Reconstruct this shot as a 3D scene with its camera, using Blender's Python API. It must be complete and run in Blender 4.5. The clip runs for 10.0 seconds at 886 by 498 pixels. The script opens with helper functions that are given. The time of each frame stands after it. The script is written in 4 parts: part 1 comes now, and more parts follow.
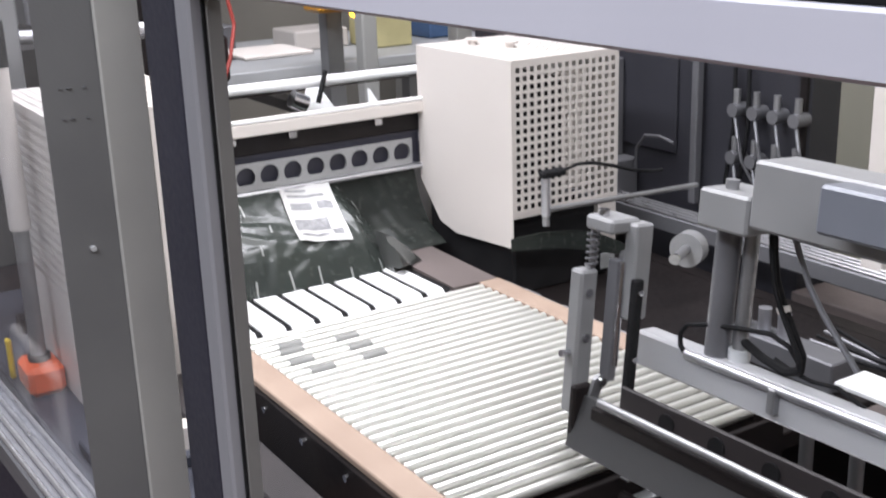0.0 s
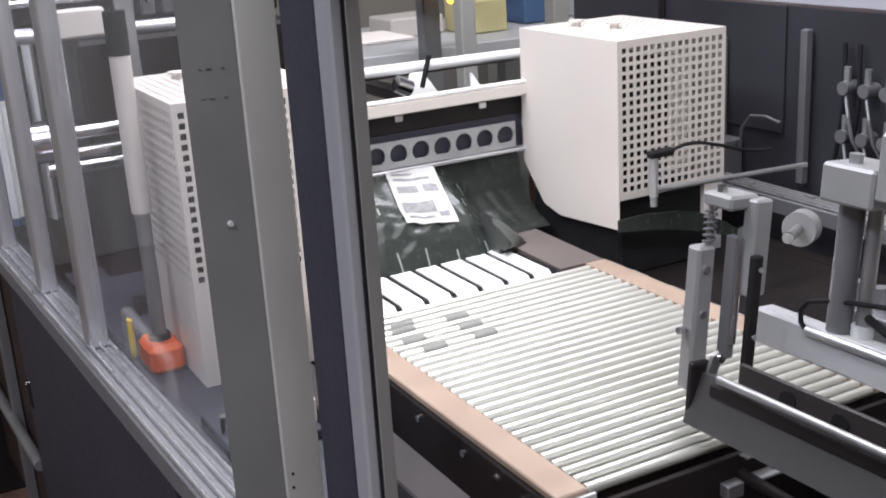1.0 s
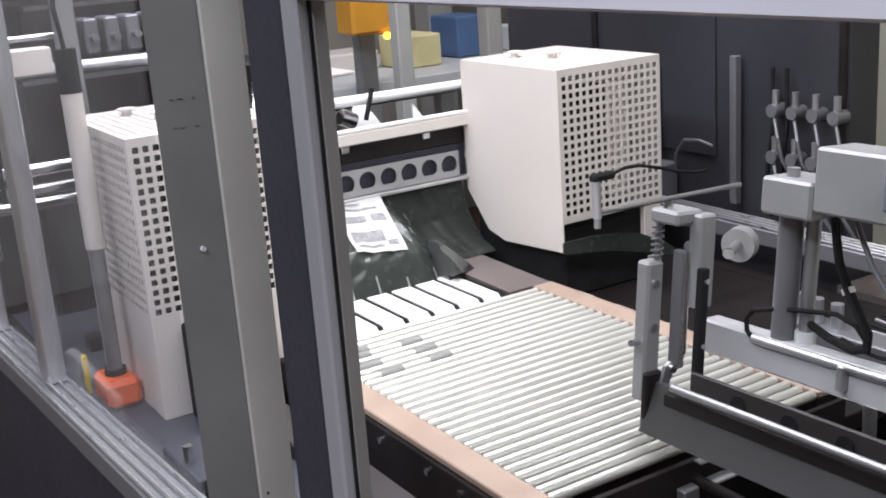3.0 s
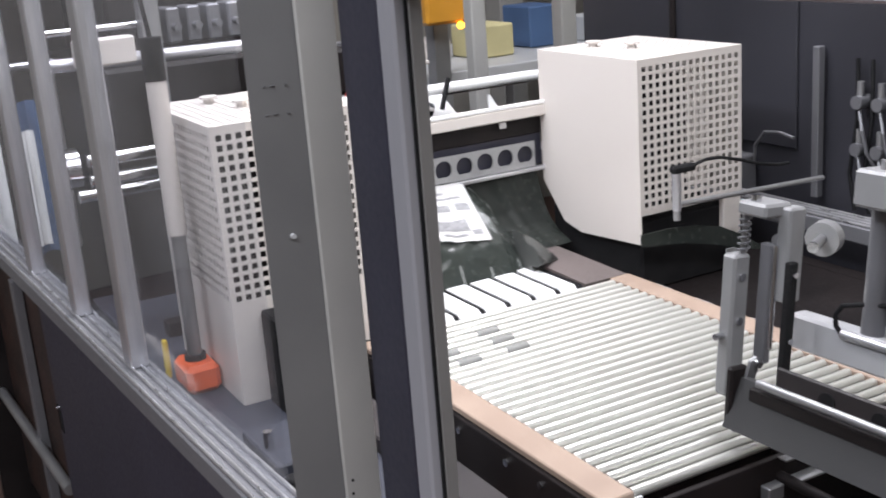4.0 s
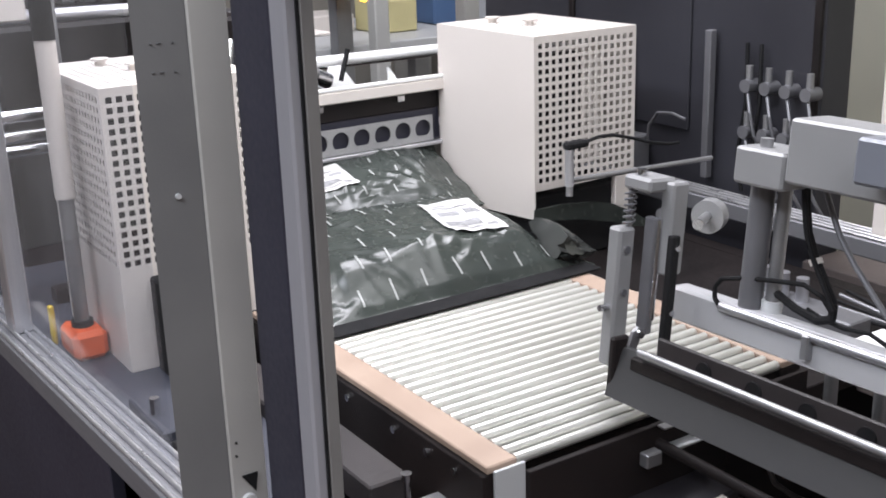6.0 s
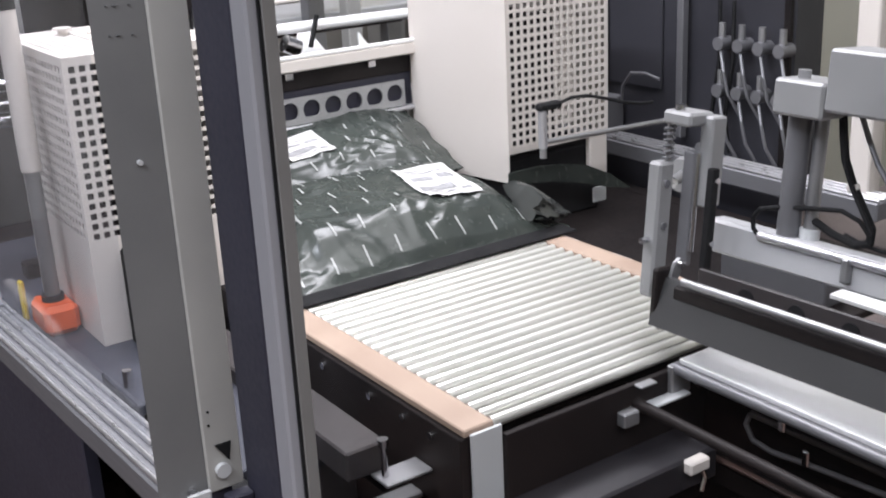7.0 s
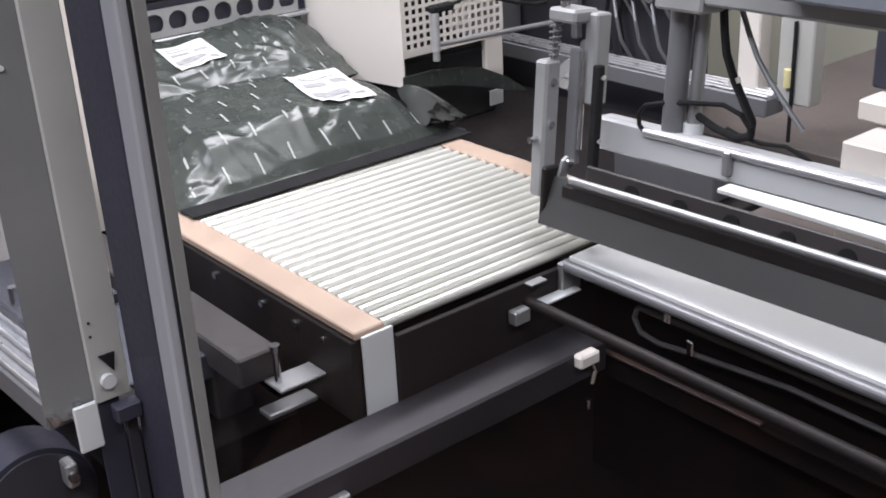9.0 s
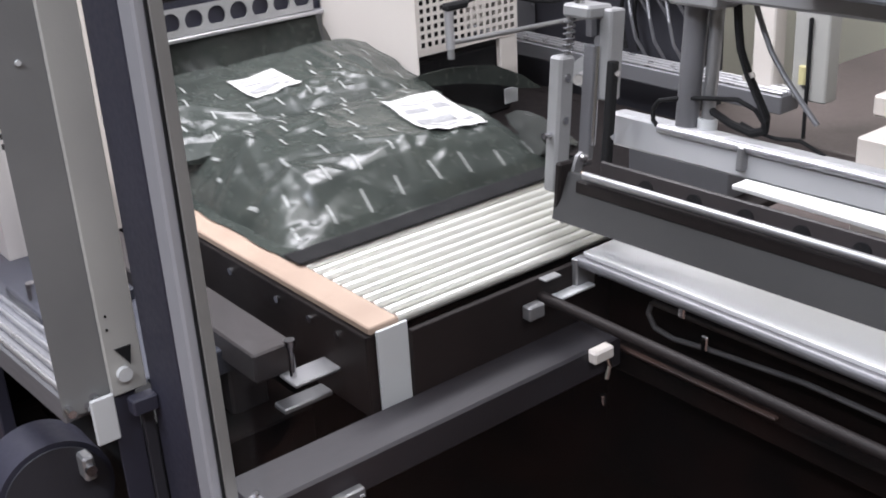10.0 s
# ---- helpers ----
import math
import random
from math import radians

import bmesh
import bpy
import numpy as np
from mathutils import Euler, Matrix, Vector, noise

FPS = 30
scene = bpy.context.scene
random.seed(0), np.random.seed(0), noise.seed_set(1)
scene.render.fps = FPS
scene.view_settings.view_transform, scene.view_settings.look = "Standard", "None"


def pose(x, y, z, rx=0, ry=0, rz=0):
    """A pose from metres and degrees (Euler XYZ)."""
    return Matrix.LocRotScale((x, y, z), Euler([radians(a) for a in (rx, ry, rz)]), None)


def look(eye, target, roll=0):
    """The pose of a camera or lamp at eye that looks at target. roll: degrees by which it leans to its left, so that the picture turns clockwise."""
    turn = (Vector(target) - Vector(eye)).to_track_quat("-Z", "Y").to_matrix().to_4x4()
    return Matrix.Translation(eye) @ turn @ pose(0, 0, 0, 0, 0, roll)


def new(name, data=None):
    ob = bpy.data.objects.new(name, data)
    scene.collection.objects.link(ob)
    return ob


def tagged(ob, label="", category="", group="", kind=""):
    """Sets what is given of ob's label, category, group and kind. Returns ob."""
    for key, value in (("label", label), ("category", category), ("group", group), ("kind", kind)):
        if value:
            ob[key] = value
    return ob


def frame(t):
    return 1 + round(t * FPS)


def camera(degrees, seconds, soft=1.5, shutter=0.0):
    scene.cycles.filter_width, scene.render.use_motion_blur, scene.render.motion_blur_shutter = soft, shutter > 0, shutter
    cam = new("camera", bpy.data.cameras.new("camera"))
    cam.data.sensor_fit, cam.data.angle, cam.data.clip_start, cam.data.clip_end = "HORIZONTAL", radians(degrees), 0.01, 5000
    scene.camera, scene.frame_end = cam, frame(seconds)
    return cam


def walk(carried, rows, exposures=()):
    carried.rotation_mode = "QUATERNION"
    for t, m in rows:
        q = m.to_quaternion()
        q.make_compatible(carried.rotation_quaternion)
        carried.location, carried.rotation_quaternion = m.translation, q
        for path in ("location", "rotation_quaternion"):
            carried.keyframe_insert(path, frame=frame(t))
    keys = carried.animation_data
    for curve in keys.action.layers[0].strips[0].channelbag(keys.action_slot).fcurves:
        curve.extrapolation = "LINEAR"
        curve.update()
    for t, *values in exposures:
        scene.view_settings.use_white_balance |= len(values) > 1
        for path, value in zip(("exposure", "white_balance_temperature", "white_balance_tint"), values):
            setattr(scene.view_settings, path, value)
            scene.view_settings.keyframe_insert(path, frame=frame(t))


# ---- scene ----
cam = camera(42.4, 10.0, soft=1.8, shutter=0.4)
PATH = [
    (0, (-0.005, -0.093, 1.657), (1.01, 1.524, 1.062), -1.9),
    (0.5, (-0.024, -0.101, 1.657), (0.948, 1.566, 1.133), -2.3),
    (1, (-0.055, -0.088, 1.648), (0.83, 1.6, 1.043), -3.5),
    (1.5, (-0.078, -0.085, 1.642), (0.911, 1.537, 1.017), -3.1),
    (2, (-0.096, -0.105, 1.646), (0.929, 1.52, 1.091), -3.5),
    (3.5, (-0.122, -0.113, 1.644), (0.846, 1.547, 1.088), -4.9),
    (4, (-0.136, -0.093, 1.644), (0.769, 1.601, 1.085), -4.4),
    (4.5, (-0.146, -0.07, 1.631), (0.745, 1.623, 1.05), -3.4),
    (5, (-0.133, -0.088, 1.635), (0.839, 1.552, 1.029), -2.2),
    (6.5, (-0.123, -0.116, 1.625), (0.929, 1.472, 1.017), -2.1),
    (7, (-0.109, -0.109, 1.615), (0.948, 1.458, 0.962), -2.9),
    (7.5, (-0.082, -0.139, 1.594), (0.979, 1.382, 0.844), -4.0),
    (8, (-0.058, -0.132, 1.586), (1.055, 1.3, 0.742), -3.6),
    (8.5, (-0.062, -0.133, 1.597), (1.062, 1.299, 0.769), -3.5),
    (9, (-0.076, -0.134, 1.599), (1.055, 1.307, 0.796), -3.1),
    (9.5, (-0.079, -0.134, 1.597), (1.054, 1.312, 0.806), -3.1),
    (10, (-0.08, -0.142, 1.591), (1.031, 1.318, 0.794), -3.5),
]
walk(cam, [(t, look(eye, target, roll)) for t, eye, target, roll in PATH], exposures=[(0, -0.3), (1, -0.38), (5, -0.28), (7, -0.2), (8.5, -0.19), (10, -0.06)])

# ---- light ----
world = bpy.data.worlds.new("hall_air")
world.use_nodes = True
world.node_tree.nodes["Background"].inputs[0].default_value = (0.75, 0.78, 0.85, 1)
world.node_tree.nodes["Background"].inputs[1].default_value = 0.12
scene.world = world


def area_lamp(name, x, y, z, sx, sy, watts, color):
    data = bpy.data.lights.new(name, "AREA")
    data.shape, data.size, data.size_y, data.energy, data.color = "RECTANGLE", sx, sy, watts, color
    ob = new(name, data)
    ob.matrix_world = pose(x, y, z)
    return ob


# Unseen lamps under the ceiling, added to brighten machine and guard faces.
area_lamp("unseen_hall_lamp", 1.4, 2.4, 3.9, 3.0, 0.6, 150, (0.95, 0.93, 1.0))
area_lamp("unseen_hall_lamp", 0.4, -1.6, 3.9, 3.0, 0.6, 150, (0.94, 0.94, 1.0))
area_lamp("unseen_hall_lamp", -1.9, 0.6, 3.9, 0.6, 3.0, 225, (0.88, 0.91, 1.0))
area_lamp("unseen_machine_lamp", 0.94, 1.5, 2.3, 1.5, 0.95, 24, (1.0, 0.98, 1.0))
# Unseen lamp, added to brighten the near perforated cover.
area_lamp("unseen_machine_lamp", 0.42, 1.75, 2.3, 0.3, 1.3, 12, (0.96, 0.97, 1.0))


# ---- materials ----
def material(name, color, rough=0.5, metal=0.0, color2=None, scale=8.0, detail=6.0, bump=0.0, bump_scale=120.0, stretch=(1, 1, 1), rough_var=0.12, spec=0.5, coat=0.0, alpha=1.0):
    m = bpy.data.materials.new(name)
    m.use_nodes = True
    nt = m.node_tree
    b = nt.nodes["Principled BSDF"]
    co = nt.nodes.new("ShaderNodeTexCoord")
    mp = nt.nodes.new("ShaderNodeMapping")
    mp.inputs["Scale"].default_value = stretch
    nt.links.new(co.outputs["Object"], mp.inputs[0])
    n1 = nt.nodes.new("ShaderNodeTexNoise")
    n1.inputs["Scale"].default_value, n1.inputs["Detail"].default_value = scale, detail
    nt.links.new(mp.outputs[0], n1.inputs[0])
    ramp = nt.nodes.new("ShaderNodeValToRGB")
    c2 = color2 or tuple(c * 0.8 for c in color)
    ramp.color_ramp.elements[0].color, ramp.color_ramp.elements[1].color = (*c2, 1), (*color, 1)
    ramp.color_ramp.elements[0].position, ramp.color_ramp.elements[1].position = 0.3, 0.62
    nt.links.new(n1.outputs["Fac"], ramp.inputs[0])
    nt.links.new(ramp.outputs[0], b.inputs["Base Color"])
    mr = nt.nodes.new("ShaderNodeMapRange")
    mr.inputs["To Min"].default_value, mr.inputs["To Max"].default_value = max(0.02, rough - rough_var), min(1, rough + rough_var)
    n2 = nt.nodes.new("ShaderNodeTexNoise")
    n2.inputs["Scale"].default_value, n2.inputs["Detail"].default_value = bump_scale, 3.0
    nt.links.new(mp.outputs[0], n2.inputs[0])
    nt.links.new(n2.outputs["Fac"], mr.inputs[0])
    nt.links.new(mr.outputs[0], b.inputs["Roughness"])
    b.inputs["Metallic"].default_value = metal
    b.inputs["Specular IOR Level"].default_value = spec
    b.inputs["Coat Weight"].default_value = coat
    b.inputs["Alpha"].default_value = alpha
    if bump:
        bp = nt.nodes.new("ShaderNodeBump")
        bp.inputs["Strength"].default_value, bp.inputs["Distance"].default_value = bump, 0.002
        nt.links.new(n2.outputs["Fac"], bp.inputs["Height"])
        nt.links.new(bp.outputs[0], b.inputs["Normal"])
    return m


def glass_material(name, tint, strength, dust_haze):
    m = bpy.data.materials.new(name)
    m.use_nodes = True
    nt = m.node_tree
    nt.nodes.remove(nt.nodes["Principled BSDF"])
    tr, gl = nt.nodes.new("ShaderNodeBsdfTransparent"), nt.nodes.new("ShaderNodeBsdfGlossy")
    tr.inputs[0].default_value = (*tint, 1)
    gl.inputs["Roughness"].default_value = 0.03
    lw, mx, pw, ml = nt.nodes.new("ShaderNodeLayerWeight"), nt.nodes.new("ShaderNodeMixShader"), nt.nodes.new("ShaderNodeMath"), nt.nodes.new("ShaderNodeMath")
    pw.operation, pw.inputs[1].default_value = "POWER", 3.0
    ml.operation, ml.inputs[1].default_value, ml.inputs[2].default_value = "MULTIPLY_ADD", 0.5 * strength, 0.012 * strength
    nt.links.new(lw.outputs["Facing"], pw.inputs[0])
    nt.links.new(pw.outputs[0], ml.inputs[0])
    nt.links.new(ml.outputs[0], mx.inputs[0])
    nt.links.new(tr.outputs[0], mx.inputs[1])
    nt.links.new(gl.outputs[0], mx.inputs[2])
    co, nz, mr = nt.nodes.new("ShaderNodeTexCoord"), nt.nodes.new("ShaderNodeTexNoise"), nt.nodes.new("ShaderNodeMapRange")
    nz.inputs["Scale"].default_value, nz.inputs["Detail"].default_value = 5.0, 8.0
    nt.links.new(co.outputs["Object"], nz.inputs[0])
    nt.links.new(nz.outputs["Fac"], mr.inputs[0])
    mr.inputs["From Min"].default_value, mr.inputs["From Max"].default_value = 0.3, 0.75
    mr.inputs["To Min"].default_value, mr.inputs["To Max"].default_value = dust_haze * 0.4, dust_haze * 1.6
    # Pale diffuse veil: dust together with painted-in haze of reflections.
    df, dm = nt.nodes.new("ShaderNodeBsdfDiffuse"), nt.nodes.new("ShaderNodeMixShader")
    df.inputs[0].default_value = (0.8, 0.8, 0.85, 1)
    nt.links.new(mr.outputs[0], dm.inputs[0])
    nt.links.new(mx.outputs[0], dm.inputs[1])
    nt.links.new(df.outputs[0], dm.inputs[2])
    nt.links.new(dm.outputs[0], nt.nodes["Material Output"].inputs[0])
    return m


def glow(name, color, strength):
    m = bpy.data.materials.new(name)
    m.use_nodes = True
    b = m.node_tree.nodes["Principled BSDF"]
    b.inputs["Base Color"].default_value = (*color, 1)
    b.inputs["Emission Color"].default_value = (*color, 1)
    b.inputs["Emission Strength"].default_value = strength
    return m


M_COVER = material("cream_powder_coat", (0.63, 0.585, 0.55), 0.45, 0, (0.60, 0.555, 0.52), 5, bump=0.08, bump_scale=400)
M_ROLLER = material("satin_zinc_roller", (0.79, 0.785, 0.74), 0.30, 0.72, (0.77, 0.765, 0.72), 3, rough_var=0.0)
M_STRIP = material("tan_wear_strip", (0.37, 0.275, 0.215), 0.5, 0, (0.31, 0.225, 0.175), 12, bump=0.1)
M_ALU = material("anodised_aluminium", (0.62, 0.62, 0.65), 0.38, 0.9, (0.52, 0.52, 0.56), 6, stretch=(1, 1, 0.2), bump=0.05)
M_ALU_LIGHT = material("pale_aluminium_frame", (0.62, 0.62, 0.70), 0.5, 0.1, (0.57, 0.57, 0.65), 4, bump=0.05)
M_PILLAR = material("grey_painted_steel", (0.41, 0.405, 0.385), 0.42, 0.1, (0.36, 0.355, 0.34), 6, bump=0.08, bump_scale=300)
M_PILLAR_D = material("dark_grey_steel", (0.15, 0.15, 0.15), 0.45, 0.0, (0.118, 0.119, 0.121), 5, bump=0.08, bump_scale=300)
M_NAVY = material("blue_grey_painted_steel", (0.028, 0.028, 0.044), 0.5, 0, (0.021, 0.021, 0.034), 5, bump=0.06)
M_BLACK = material("black_rubber", (0.010, 0.010, 0.011), 0.7, 0, (0.016, 0.016, 0.017), 20, spec=0.12)
M_DARK = material("dark_machine_steel", (0.016, 0.013, 0.013), 0.5, 0.0, (0.009, 0.0075, 0.0078), 7, bump=0.05, spec=0.16)
M_GREY = material("grey_machined_steel", (0.36, 0.36, 0.37), 0.42, 0.75, (0.28, 0.28, 0.29), 9, bump=0.08)
M_LIGHTGREY = material("light_grey_paint", (0.55, 0.56, 0.57), 0.45, 0.1, (0.48, 0.49, 0.5), 5, bump=0.05)
M_CHROME = material("chromed_rod", (0.66, 0.66, 0.68), 0.2, 1.0, (0.6, 0.6, 0.62), 20, rough_var=0.05)
M_WHITE = material("white_belt", (0.85, 0.85, 0.85), 0.5, 0, (0.8, 0.8, 0.8), 8)
M_PAPER = material("white_label_paper", (0.58, 0.57, 0.56), 0.6, 0, (0.55, 0.545, 0.54), 20)
M_INK = material("grey_print", (0.2, 0.2, 0.21), 0.6, 0, (0.32, 0.32, 0.33), 90)
M_PRINT = material("white_bag_print", (0.30, 0.31, 0.30), 0.45)
M_FILM = material("dark_green_grey_film", (0.040, 0.047, 0.042), 0.26, 0, (0.024, 0.029, 0.027), 6, bump=0.1, bump_scale=60, rough_var=0.06, spec=0.42, coat=0.06)
M_FOIL = material("shiny_crumpled_film", (0.13, 0.135, 0.13), 0.2, 0.45, (0.07, 0.075, 0.072), 14, bump=0.35, bump_scale=45, spec=0.6)
M_ORANGE = material("orange_plastic", (0.75, 0.12, 0.03), 0.4, 0, (0.62, 0.09, 0.02), 12)
M_YELLOW = material("yellow_plastic", (0.7, 0.5, 0.03), 0.4)
M_AMBER = material("amber_housing", (0.65, 0.30, 0.03), 0.4)
M_DECK = material("blue_grey_deck", (0.045, 0.048, 0.064), 0.5, 0.1, (0.033, 0.036, 0.048), 4, bump=0.05)
M_FLOOR = material("brown_workshop_floor", (0.12, 0.068, 0.052), 0.5, 0, (0.075, 0.048, 0.04), 3, bump=0.1)
M_WALL = material("pale_hall_wall", (0.58, 0.57, 0.46), 0.8, 0, (0.45, 0.45, 0.38), 1.5, bump=0.1)
M_CEIL = material("hall_ceiling", (0.5, 0.5, 0.5), 0.85)
M_GLASS = glass_material("clear_guard_glass", (0.98, 0.985, 0.99), 0.16, 0.0005)
# Stronger veil here, to paint in the reflection haze of the side window.
M_GLASS_SIDE = glass_material("hazy_guard_glass", (0.96, 0.97, 0.99), 0.7, 0.028)
# Shade of the pit is put into a near-black base colour; brown stains on top.
M_PIT = material("pit_shade_stained_steel", (0.0012, 0.0011, 0.0012), 0.75, 0, (0.008, 0.0034, 0.0027), 6, bump=0.15, bump_scale=30, spec=0.08)
M_SLEEVE = material("grey_grip_rubber", (0.22, 0.22, 0.21), 0.6, 0, (0.18, 0.18, 0.17), 30)
M_RUBBER = material("dark_grey_rubber", (0.055, 0.055, 0.056), 0.34, 0, (0.044, 0.044, 0.046), 12, stretch=(1, 0.3, 1), bump=0.08)
M_STEEL_D = material("dull_dark_steel", (0.19, 0.19, 0.205), 0.45, 0.5, (0.16, 0.16, 0.17), 9, bump=0.06)
M_BAR = material("slate_paint", (0.022, 0.0205, 0.025), 0.45, 0, (0.013, 0.012, 0.0145), 8, stretch=(0.4, 1, 1), bump=0.1)
M_RUST = material("rusty_brown_steel", (0.042, 0.02, 0.015), 0.6, 0.1, (0.016, 0.011, 0.010), 14, bump=0.2)
M_BROWN = material("brown_grey_paint", (0.032, 0.027, 0.028), 0.5, 0, (0.022, 0.019, 0.02), 8, bump=0.08)
M_PART = material("grey_beige_panel", (0.33, 0.31, 0.27), 0.7, 0, (0.24, 0.23, 0.21), 1.7, bump=0.05)
M_RAIL = material("dull_anodised_rail", (0.2, 0.2, 0.215), 0.45, 0.4, (0.16, 0.16, 0.172), 6, stretch=(1, 0.2, 1), bump=0.05)
M_TUBE = material("grey_air_tube", (0.075, 0.073, 0.075), 0.4, 0, (0.05, 0.049, 0.05), 20)
M_RIDGE = material("bright_aluminium_edge", (0.72, 0.72, 0.74), 0.3, 0.9, (0.62, 0.62, 0.65), 6, stretch=(1, 0.2, 1))
M_CAB = material("near_black_blue_paint", (0.034, 0.034, 0.042), 0.45, 0, (0.022, 0.022, 0.028), 3, bump=0.06)
M_HEAD = material("mid_grey_paint", (0.27, 0.27, 0.275), 0.45, 0.15, (0.22, 0.22, 0.225), 6, bump=0.05)
M_DRIVE = material("slate_grey_paint", (0.17, 0.18, 0.21), 0.4, 0.1, (0.14, 0.15, 0.175), 6, bump=0.05)
M_HOLES = material("dull_zinc_strip", (0.34, 0.34, 0.34), 0.5, 0.2, (0.27, 0.27, 0.275), 14, bump=0.06)
M_SHEET = material("bare_bright_sheet", (0.93, 0.93, 0.93), 0.42, 0.35, (0.88, 0.88, 0.89), 5, stretch=(1, 0.2, 1), rough_var=0.04)
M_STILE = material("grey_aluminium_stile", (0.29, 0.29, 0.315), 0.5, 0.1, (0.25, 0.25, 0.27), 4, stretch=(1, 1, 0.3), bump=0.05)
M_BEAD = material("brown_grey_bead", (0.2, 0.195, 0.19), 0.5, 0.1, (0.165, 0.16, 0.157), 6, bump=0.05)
M_CLAY = material("dusty_brown_deck", (0.13, 0.105, 0.10), 0.6, 0, (0.09, 0.075, 0.07), 5, bump=0.1)
M_BEAM = material("pale_grey_beam_paint", (0.47, 0.47, 0.485), 0.42, 0.1, (0.41, 0.41, 0.425), 6, bump=0.05)
M_LED = glow("amber_indicator", (1.0, 0.45, 0.03), 8)
M_RED = material("red_cable", (0.32, 0.04, 0.03), 0.5)
M_BLUE = material("blue_plastic", (0.06, 0.12, 0.25), 0.5)
M_BEIGE = material("yellowed_carton", (0.62, 0.56, 0.30), 0.7)


# ---- builders ----
class Shape:
    """Collects boxes, tubes and plates into one mesh."""

    def __init__(self):
        self.bm = bmesh.new()

    def box(self, x0, x1, y0, y1, z0, z1, bev=0.0015, m=None):
        r = bmesh.ops.create_cube(self.bm, size=1.0)
        vs = r["verts"]
        mat = Matrix.Translation(((x0 + x1) / 2, (y0 + y1) / 2, (z0 + z1) / 2)) @ Matrix.Diagonal((x1 - x0, y1 - y0, z1 - z0, 1))
        bmesh.ops.transform(self.bm, matrix=mat, verts=vs)
        if bev:
            es = list({e for v in vs for e in v.link_edges})
            out = bmesh.ops.bevel(self.bm, geom=es, offset=min(bev, 0.3 * min(x1 - x0, y1 - y0, z1 - z0)), segments=1, affect="EDGES")
            vs = list({v for f in out["faces"] for v in f.verts} | {v for v in vs if v.is_valid})
        if m is not None:
            bmesh.ops.transform(self.bm, matrix=m, verts=vs)
        return self

    def tube(self, p0, p1, r, seg=16, r2=None):
        p0, p1 = Vector(p0), Vector(p1)
        d = p1 - p0
        mat = Matrix.Translation((p0 + p1) / 2) @ d.to_track_quat("Z", "Y").to_matrix().to_4x4()
        bmesh.ops.create_cone(self.bm, cap_ends=True, segments=seg, radius1=r, radius2=r if r2 is None else r2, depth=d.length, matrix=mat)
        return self

    def pipe(self, pts, r, seg=8):
        for a, b in zip(pts, pts[1:]):
            self.tube(a, b, r, seg)
        for p in pts[1:-1]:
            bmesh.ops.create_uvsphere(self.bm, u_segments=seg, v_segments=5, radius=r, matrix=Matrix.Translation(p))
        return self

    def prism(self, outline, axis, a, b):
        """An outline of (u, v) pairs, drawn out along x, y or z."""
        put = {"x": lambda u, v, w: (w, u, v), "y": lambda u, v, w: (u, w, v), "z": lambda u, v, w: (u, v, w)}[axis]
        lo = [self.bm.verts.new(put(u, v, a)) for u, v in outline]
        hi = [self.bm.verts.new(put(u, v, b)) for u, v in outline]
        n = len(outline)
        self.bm.faces.new(lo), self.bm.faces.new(hi[::-1])
        for i in range(n):
            self.bm.faces.new((lo[i], lo[(i + 1) % n], hi[(i + 1) % n], hi[i]))
        return self

    def leaned(self, pivot, angle):
        """Turns all that has been drawn about x through the pivot."""
        bmesh.ops.transform(self.bm, matrix=Matrix.Translation(pivot) @ pose(0, 0, 0, angle) @ Matrix.Translation([-c for c in pivot]), verts=self.bm.verts)
        return self

    def perforated(self, o, u, v, n, nu, nv, pitch_u, pitch_v, mu, mv, hole, depth=0.002, du=0.0, dv=0.0):
        """A sheet at o along u and v with nu x nv square holes, margins mu, mv at the start and the rest of du, dv at the end."""
        o, u, v, n = Vector(o), Vector(u), Vector(v), Vector(n)
        bm = self.bm

        def quad(a, b, c, d, w=0.0):
            bm.faces.new([bm.verts.new(o + u * p + v * q - n * w) for p, q in (a, b, c, d)])

        eu, ev = mu + nu * pitch_u, mv + nv * pitch_v
        quad((0, 0), (du, 0), (du, mv), (0, mv))
        quad((0, ev), (du, ev), (du, dv), (0, dv))
        quad((0, mv), (mu, mv), (mu, ev), (0, ev))
        quad((eu, mv), (du, mv), (du, ev), (eu, ev))
        h = hole / 2
        for i in range(nu):
            for j in range(nv):
                a, b, c, d = mu + i * pitch_u, mu + (i + 1) * pitch_u, mv + j * pitch_v, mv + (j + 1) * pitch_v
                p, q = (a + b) / 2, (c + d) / 2
                x0, x1, y0, y1 = p - h, p + h, q - h, q + h
                quad((a, c), (b, c), (x1, y0), (x0, y0))
                quad((b, c), (b, d), (x1, y1), (x1, y0))
                quad((b, d), (a, d), (x0, y1), (x1, y1))
                quad((a, d), (a, c), (x0, y0), (x0, y1))
                ring = [(x0, y0), (x1, y0), (x1, y1), (x0, y1)]
                for k in range(4):
                    s, t = ring[k], ring[(k + 1) % 4]
                    bm.faces.new([bm.verts.new(o + u * e[0] + v * e[1] - n * w) for e, w in ((s, 0), (t, 0), (t, depth), (s, depth))])
        return self


